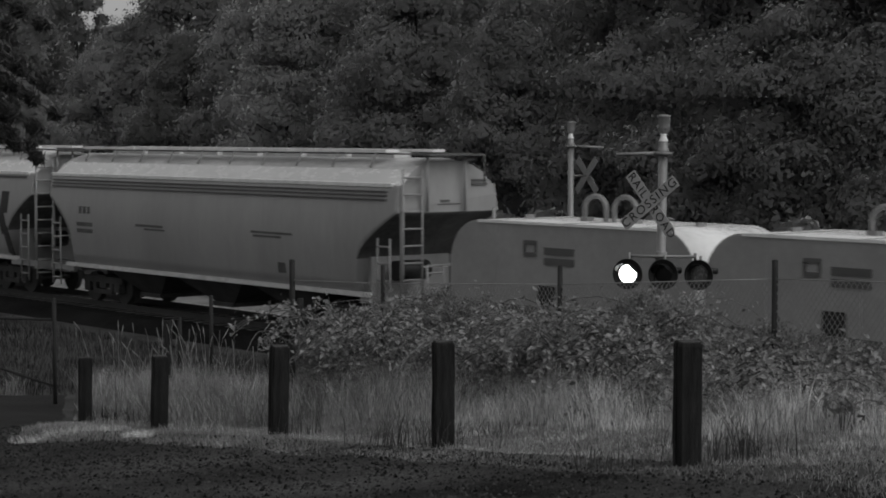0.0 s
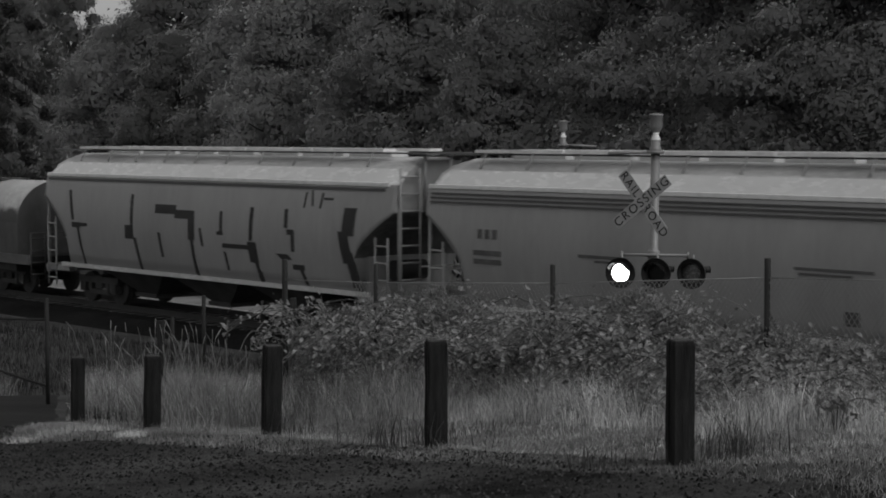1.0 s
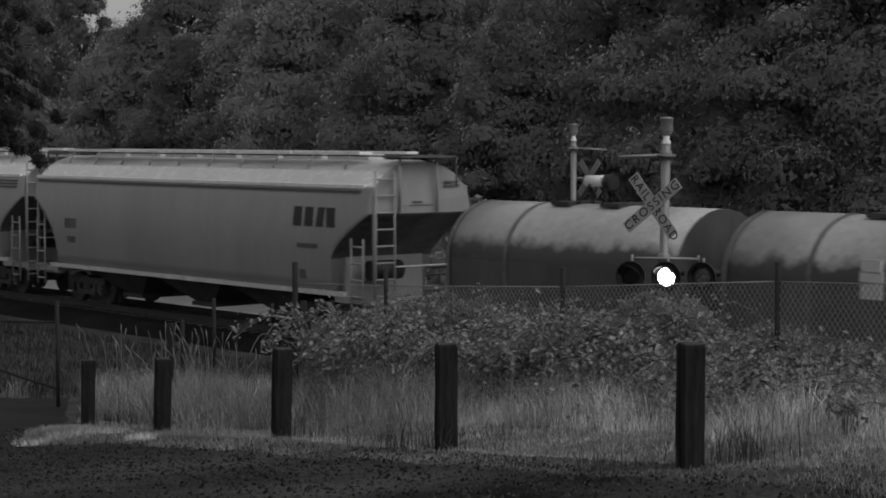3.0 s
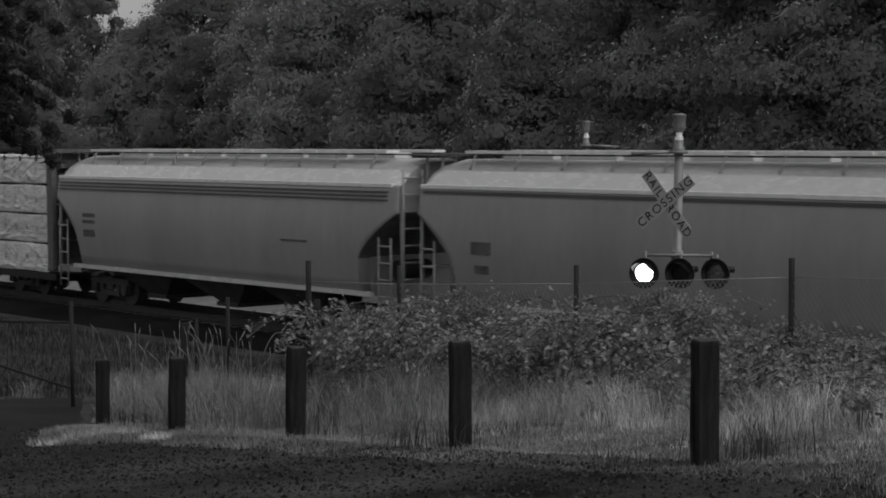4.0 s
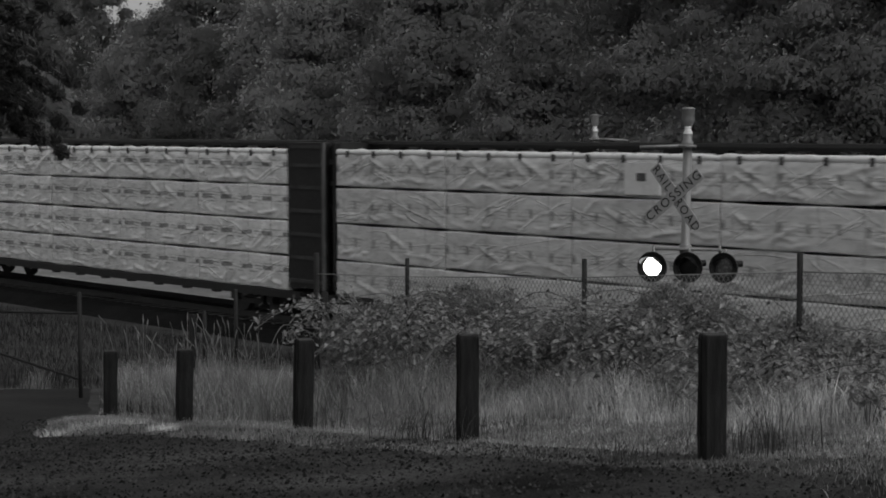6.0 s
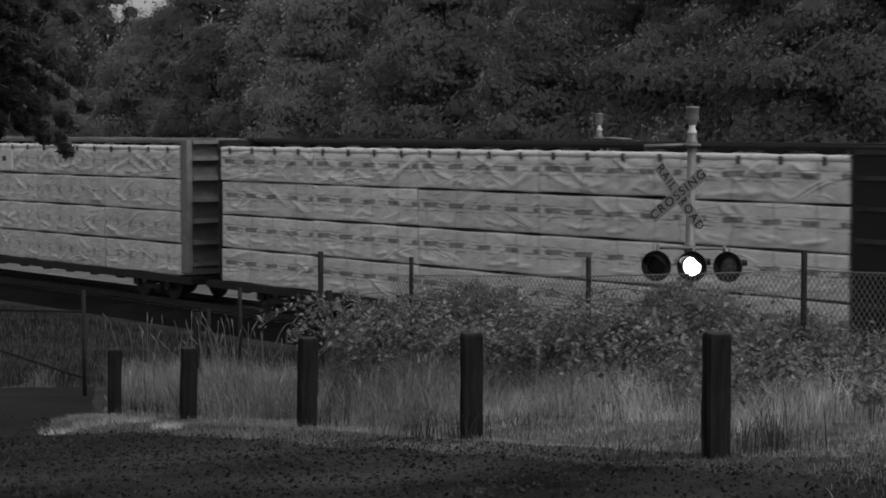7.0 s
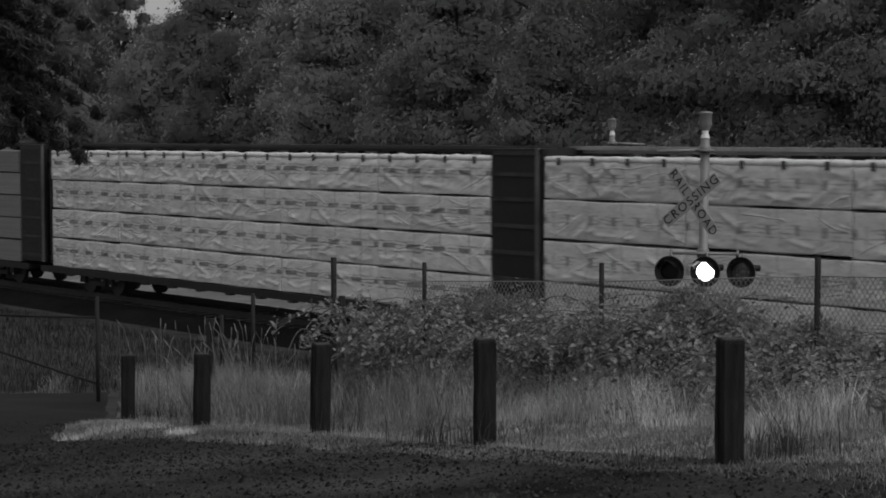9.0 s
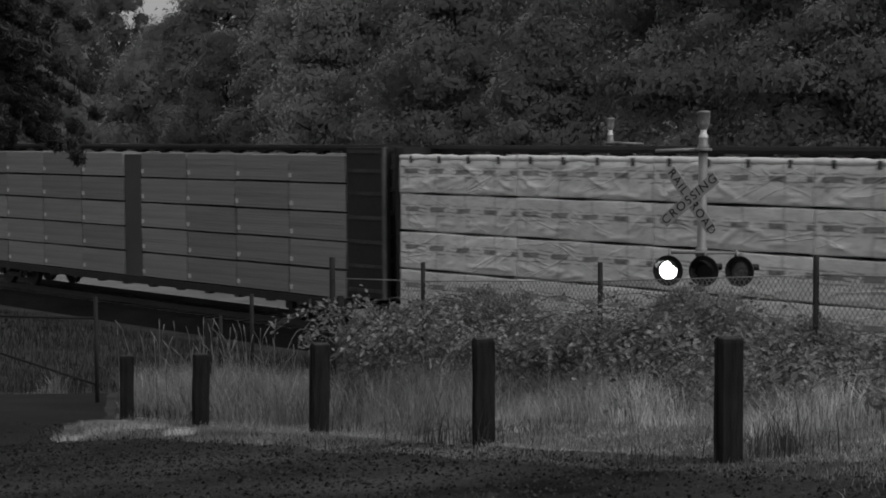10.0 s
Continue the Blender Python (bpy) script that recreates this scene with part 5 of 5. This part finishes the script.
def fir_tree():
    """A conifer close to the viewer; only the tips of its drooping boughs come into view."""
    rng = np.random.default_rng(8)
    tree = thing("fir_tree", "dark conifer with drooping needle boughs", "tree")
    X, Y = -6.10, 19.0
    s, q = sq(X, Y)
    g = ground_z(s, q)
    bm = bmesh.new()
    tube(bm, (0, 0, -0.4), (0, 0, 13 - g), 0.24, 0.05, seg=10)
    part("trunk", bm, M_BARK, tree)
    bl = bmesh.new()
    cs, ds = [], []
    for k in range(240):
        z = 5.55 - g + 7.5 * (k / 240) ** 1.25 + rng.uniform(-0.1, 0.1)
        a = k * 2.399 + rng.uniform(-0.2, 0.2)
        ln = max(0.6, 2.3 * (1 - (z + g - 5.75) / 16)) * rng.uniform(0.8, 1.05)
        prev = np.array([0, 0, z])
        n = 9
        for i in range(1, n + 1):
            t = i / n
            p = np.array([math.cos(a) * ln * t, math.sin(a) * ln * t, z + 0.10 * ln * t - 0.38 * ln * t * t])
            tube(bl, prev, p, 0.03 * (1.1 - t) + 0.006, seg=5, caps=False)
            for sgn in (-1, 1):
                tw = 0.62 * (1.15 - t) * rng.uniform(0.6, 1.1)
                dirn = np.array([math.cos(a + sgn * 0.95), math.sin(a + sgn * 0.95), -0.35])
                m = 210 if z + g < 7.3 else 12
                u = rng.uniform(0, 1, (m, 1))
                cs.append(p + dirn * tw * u + rng.normal(0, 0.022, (m, 3)))
                ds.append(np.tile(dirn * 1.6, (m, 1)))
            prev = p
    tagged(part("bough", bl, M_NEEDLE, tree), kind="stuff")
    v, f = leaf_cloud(rng, np.concatenate(cs), np.concatenate(ds) + np.array([0, 0, 1.0]), 0.085, 0.7, 0.09)
    me = soup("needles", v.tolist(), f.tolist(), [M_NEEDLE])
    o = new("needles", me)
    o.parent = tree
    tree.matrix_world = pose(X, Y, g)


fir_tree()


# brambles: height of the thicket's crest along the track
CREST_S = [31.0, 34.0, 35.8, 36.3, 36.55, 36.72, 37.05, 37.35, 38.3, 38.65, 39.25, 39.9, 40.4, 40.85, 41.35, 41.9, 42.4, 43.6, 44.5, 45.6]
CREST_Z = [3.32, 3.25, 3.23, 3.41, 3.34, 3.18, 3.36, 3.54, 3.50, 3.19, 3.15, 3.10, 3.18, 3.31, 3.40, 3.17, 3.06, 2.98, 2.6, 1.9]


def brambles():
    rng = np.random.default_rng(21)
    pts, nrm = [], []
    n = 125000
    s = rng.uniform(30.5, 44.6, n)
    u = rng.uniform(0, 1, n)                      # 0 foot of the front, 1 behind the crest
    for si, ui in zip(s, u):
        top = float(np.interp(si, CREST_S, CREST_Z)) - 0.06
        foot_q = 16.75 + 0.7 * min(1.0, max(0.0, 37.4 - si)) - 0.17 * (si - 36) + 0.5 * noise.noise(Vector((si * 0.8, 0, 1)))
        q = foot_q - ui * (foot_q - 14.6)
        g = ground_z(si, q)
        prof = math.sin(min(1, ui * 1.15) * math.pi / 2) ** 0.95 if ui < 0.87 else 1 - (ui - 0.87) * 1.5
        lump = (0.30 - 0.2 * ui) * noise.noise(Vector((si * 1.3, q * 1.3, 2))) + 0.13 * noise.noise(Vector((si * 3.7, q * 3.7, 5)))
        z = g + (top - g) * prof + lump * prof
        z += 0.10 * rng.uniform() ** 3 - abs(rng.normal(0, 0.11))
        if z < g:
            z = g + 0.02
        pts.append(at(si, q, z)[:])
        nrm.append((TN.x * 0.5, TN.y * 0.5, 0.75))
    v, f = leaf_cloud(rng, np.array(pts), np.array(nrm), 0.042, 0.6)
    th = tagged(new("bramble_thicket"), "dense leafy bramble thicket along the fence", "shrub")
    o = new("leaves", soup("leaves", v.tolist(), f.tolist(), [M_BRAMBLE]))
    o.parent = th
    tagged(o, kind="stuff")
    bm = bmesh.new()
    sprays = []
    for k in range(340):
        si = rng.uniform(31.5, 42.7)
        q = rng.uniform(14.8, 16.8)
        top = float(np.interp(si, CREST_S, CREST_Z)) - 0.16
        p = at(si, q, top - 0.2)
        ln, a = rng.uniform(0.4, 1.5), rng.uniform(0, 6.28)
        prev = p
        for i in range(1, 7):
            t = i / 6
            c = p + Vector((math.cos(a) * ln * t, math.sin(a) * ln * t, ln * (0.75 * t - 0.72 * t * t) * 1.2))
            tube(bm, prev, c, 0.006, seg=4, caps=False)
            if i > 1 and (si < 41.6 or k % 3 == 0):
                for _ in range(6):
                    sprays.append((c + Vector(rng.normal(0, 0.05, 3)))[:])
            prev = c
    tagged(part("cane", bm, M_CANE, th), kind="stuff")
    v, f = leaf_cloud(rng, np.array(sprays), np.tile(np.array([[0, -0.4, 0.8]]), (len(sprays), 1)), 0.05, 0.5)
    o = new("cane_leaves", soup("cane_leaves", v.tolist(), f.tolist(), [M_BRAMBLE]))
    o.parent = th
    tagged(o, kind="stuff")


brambles()


def sprig(x, y, size, count, seed):
    rng = np.random.default_rng(seed)
    plant = thing("bramble_sprig", "low dark bramble sprig in the dry grass", "shrub")
    g = surface_z(*sq(x, y))
    leaves = []
    for k in range(count):
        a, ln = rng.uniform(0, 6.28), size * rng.uniform(0.5, 1.0)
        pts = [(math.cos(a) * ln * t, math.sin(a) * ln * t, 0.12 + size * (0.9 * t - 0.75 * t * t) + 0.25 * size) for t in (0, 0.25, 0.5, 0.75, 1.0)]
        pts[0] = (0, 0, -0.03)
        bm = bmesh.new()
        for p, q in zip(pts, pts[1:]):
            tube(bm, p, q, 0.005, seg=4, caps=False)
        part("cane", bm, M_CANE, plant)
        for p in pts[1:]:
            for _ in range(5):
                leaves.append(np.array(p) + rng.normal(0, 0.045, 3))
    v, f = leaf_cloud(rng, np.array(leaves), np.tile(np.array([[0, -0.3, 0.8]]), (len(leaves), 1)), 0.055, 0.6)
    o = new("foliage", soup("foliage", v.tolist(), f.tolist(), [M_BRAMBLE]))
    o.parent = plant
    plant.matrix_world = pose(x, y, g)


sprig(2.84, 13.7, 0.36, 4, 71)
sprig(3.1, 14.3, 0.45, 5, 72)


def blades(name, label, places, mat, width, rng, lean=0.35):
    """Bent tapering blades: places are (x, y, z, height)."""
    P = np.array(places)
    n = len(P)
    a = rng.uniform(0, 2 * math.pi, n)
    side = np.stack([np.cos(a), np.sin(a), np.zeros(n)], 1)
    b = rng.uniform(0, 2 * math.pi, n)
    bend = np.stack([np.cos(b), np.sin(b), np.zeros(n)], 1) * (P[:, 3] * rng.uniform(0.05, lean, n))[:, None]
    base, h = P[:, :3], P[:, 3:4]
    up = np.array([[0, 0, 1.0]])
    w = width * rng.uniform(0.6, 1.3, (n, 1))
    v = np.stack([base - side * w, base + side * w, base + up * h * 0.55 + bend * 0.35 + side * w * 0.75, base + up * h * 0.55 + bend * 0.35 - side * w * 0.75, base + up * h * 0.96 + bend], 1).reshape(-1, 3)
    i = np.arange(n) * 5
    faces = np.stack([i, i + 1, i + 2, i + 3], 1).tolist() + np.stack([i + 3, i + 2, i + 4], 1).tolist()
    tagged(new(name, soup(name, v.tolist(), faces, [mat])), label, "grass", kind="stuff")


def grass():
    rng = np.random.default_rng(33)
    tall, low, bank, dull = [], [], [], []
    def on_lane(s, q):
        p = at(s, q)
        return 16.8 < p.y < 34.4 and p.x < lane_edge(p.y) + 0.3 * noise.noise(Vector((p.x, p.y, 0)))
    for _ in range(170000):
        s, q = rng.uniform(29, 56), rng.uniform(13.0, 20.0)
        if on_lane(s, q):
            continue
        post_q = 20.06 - (s - 32.6) * 0.2695
        behind = post_q - q
        if behind < -0.15:
            continue
        patch = noise.noise(Vector((s * 0.7, q * 0.7, 8)))
        if rng.uniform() > 0.85 + patch * 0.4:
            continue
        left = min(max((s - 39.0) / 5.0, 0.0), 1.0)
        h = 0.56 + 0.06 * left + 0.2 * patch + rng.uniform(-0.14, 0.2)
        clump = noise.noise(Vector((s * 2.1, q * 2.1, 5)))
        h *= 0.14 + 0.86 * min(1.0, max(0.0, (behind - 1.25 + 0.95 * left + 0.5 * patch + 0.3 * clump) / 0.7))
        h *= (1 + 0.35 * clump) * (0.66 + 0.34 * min(1.0, max(0.0, (s - 35.6) / 1.6)))
        (dull if rng.uniform() < 0.16 + 0.50 * left else tall).append((*at(s, q, ground_z(s, q) - 0.02), max(0.05, h)))
    turf, pale, bright = [], [], []
    for _ in range(210000):
        s, q = rng.uniform(28, 50), rng.uniform(15.5, 21.6)
        post_q = 20.06 - (s - 32.6) * 0.2695
        if q < post_q - 2.0 or on_lane(s, q):
            continue
        tuft = noise.noise(Vector((s * 0.9, q * 0.9, 3))) + 0.5 * noise.noise(Vector((s * 2.6, q * 2.6, 6)))
        past = q - post_q                         # in front of the row of posts
        rim = 20.72 + 0.22 * noise.noise(Vector((s * 1.7, 0, 2)))
        place = (*at(s, q, surface_z(s, q) - 0.004),)
        verge = place[0] - lane_edge(place[1])
        if 16.9 < place[1] < 25 and verge < 0.9:   # bleached verge of the lane
            if rng.uniform() < 1.0 - 0.6 * verge:
                (bright if noise.noise(Vector((place[0] * 1.6, place[1] * 0.9, 4))) > 0.12 else pale).append((*place, rng.uniform(0.02, 0.085)))
        elif past < -0.3 + 0.35 * tuft + 0.9 * rng.uniform() ** 3 and tuft > -0.3:
            low.append((*place, rng.uniform(0.015, 0.06) + 0.06 * max(0, tuft)))
        elif s > 36.2 and rim - 0.75 < q < rim:   # bleached rim beside the gravel
            edge_on = noise.noise(Vector((s * 1.9, q * 1.1, 12)))
            if place[0] > -3.75 and rng.uniform() < 0.5 + 1.1 * tuft + edge_on:
                (bright if edge_on > 0.27 else pale).append((*place, rng.uniform(0.015, 0.06) * (1 + 1.1 * max(0, edge_on))))
            else:
                dull.append((*place, rng.uniform(0.015, 0.05)))
        elif s > 36.2 and q < rim:
            (low if tuft > 0.15 else dull).append((*place, rng.uniform(0.01, 0.035)))
        elif s <= 37.5 and q < rim and rng.uniform() < 0.55 + tuft - 0.35 * past:
            (low if tuft > 0.3 else turf).append((*place, rng.uniform(0.008, 0.035)))
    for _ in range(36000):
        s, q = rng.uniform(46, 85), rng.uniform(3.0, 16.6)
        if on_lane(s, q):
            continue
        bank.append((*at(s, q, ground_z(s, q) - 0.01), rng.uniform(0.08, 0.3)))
    blades("tall_grass", "tall pale dry grass between the timber posts", tall, M_GRASS, 0.0030, rng, 0.8)
    blades("short_grass", "short pale grass at the gravel edge and on the bank", low, M_GRASS_LOW, 0.0032, rng, 1.4)
    blades("bleached_grass", "bleached short grass along the rim of the gravel", pale, M_GRASS_LOW, 0.0032, rng, 1.2)
    blades("straw_tufts", "pale straw tufts beside the gravel and the lane", bright, M_GRASS, 0.0030, rng, 1.2)
    blades("trodden_turf", "thin trodden turf in front of the posts", turf, M_DULL, 0.0032, rng, 1.2)
    blades("green_grass", "duller green grass growing among the dry grass", dull, M_DULL, 0.0032, rng, 0.8)
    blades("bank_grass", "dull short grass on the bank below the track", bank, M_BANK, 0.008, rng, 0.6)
    # darker weeds at the feet of the posts and on the turf
    weeds = []
    for cx, cy, n, r, hh in ((-0.25, 15.7, 130, 0.22, 0.34), (1.86, 12.5, 90, 0.16, 0.42), (0.98, 12.3, 60, 0.12, 0.2), (0.7, 17.2, 260, 0.7, 0.16), (-1.45, 19.3, 70, 0.15, 0.35)):
        for _ in range(n):
            x, y = cx + rng.normal(0, r), cy + rng.normal(0, r * 0.7)
            weeds.append((x, y, surface_z(*sq(x, y)) - 0.02, hh * rng.uniform(0.4, 1.1)))
    blades("weeds", "dark weeds round the feet of the posts", weeds, M_WEED, 0.004, rng, 0.5)
    # stalks with seed heads
    bm = bmesh.new()
    for k in range(58):
        x0 = rng.uniform(-4.3, -2.5) if k < 50 else rng.uniform(-5.2, -4.4)
        y0 = 26.4 + rng.uniform(-0.8, 1.6)
        s, q = sq(x0, y0)
        h = rng.uniform(0.8, 1.35)
        base = Vector((x0, y0, ground_z(s, q)))
        lean = Vector((rng.normal(0, 0.11), rng.normal(0, 0.1), 0))
        mid, top = base + lean * 0.3 + Vector((0, 0, h * 0.6)), base + lean + Vector((0, 0, h))
        tube(bm, base, mid, 0.004, 0.0035, seg=4, caps=False)
        tube(bm, mid, top, 0.0035, 0.003, seg=4, caps=False)
        tip = top + Vector((lean.x * 0.5, lean.y * 0.5, 0.13))
        tube(bm, top, (top + tip) / 2, 0.004, 0.009, seg=5, caps=False)
        tube(bm, (top + tip) / 2, tip, 0.009, 0.003, seg=5)
    tagged(new("grass_stalks", mesh_of("grass_stalks", bm, M_STALK)), "tall dry grass stalks with seed heads", "grass", kind="stuff")


grass()


def pebbles():
    rng = np.random.default_rng(44)
    n = 42000
    verts, faces = [], []
    for k in range(n):
        s, q = rng.uniform(28, 46), 19.2 + 4.7 * rng.uniform()
        r = 0.004 + 0.017 * rng.uniform() ** 2.2
        c = at(s, q, surface_z(s, q) + r * 0.2)
        b = len(verts)
        for d in ((1, 0, -0.4), (0, 1, -0.4), (-1, 0, -0.4), (0, -1, -0.4), (0, 0, 0.7)):
            verts.append(c + Vector(d) * r * rng.uniform(0.7, 1.4))
        for i in range(4):
            faces.append((b + i, b + (i + 1) % 4, b + 4))
    tagged(new("loose_gravel", soup("loose_gravel", verts, faces, [M_PEBBLE])), "loose dark and pale gravel stones", "gravel", kind="stuff")


pebbles()


# ---------------- what moves ----------------
def motions():
    times = [i * 0.5 for i in range(21)]
    for car, start in CARS:
        walk(car, [(t, Matrix.Translation(at(start - SPEED * t, MID)) @ pose(0, 0, 0, 0, 0, HEAD)) for t in times])
        for wheel in [c for c in car.children if c.name.startswith("wheelset")]:
            x, _, z = wheel.location
            walk(wheel, [(i / FPS, pose(x, 0, z) @ Matrix.Rotation(SPEED / 0.457 * i / FPS, 4, "Y")) for i in range(int(10 * FPS) + 1)])
    # flashers: the two lamps take turns
    period, on_b, on_a = 1.2286, 0.40, 1.0
    for lens, phase in LAMPS:
        switches = sorted(round((first + k * period) * FPS) for first in (on_b, on_a) for k in range(9) if first + k * period < 9.9)
        rows = []
        for f in range(int(10 * FPS) + 1):
            turned = sum(min(max(f - sw + 3, 0), 3) * 60 for sw in switches)
            rows.append((f / FPS, pose(0, 0.045, 0, 0, 0, turned + 180 * phase)))
        walk(lens, rows)


motions()
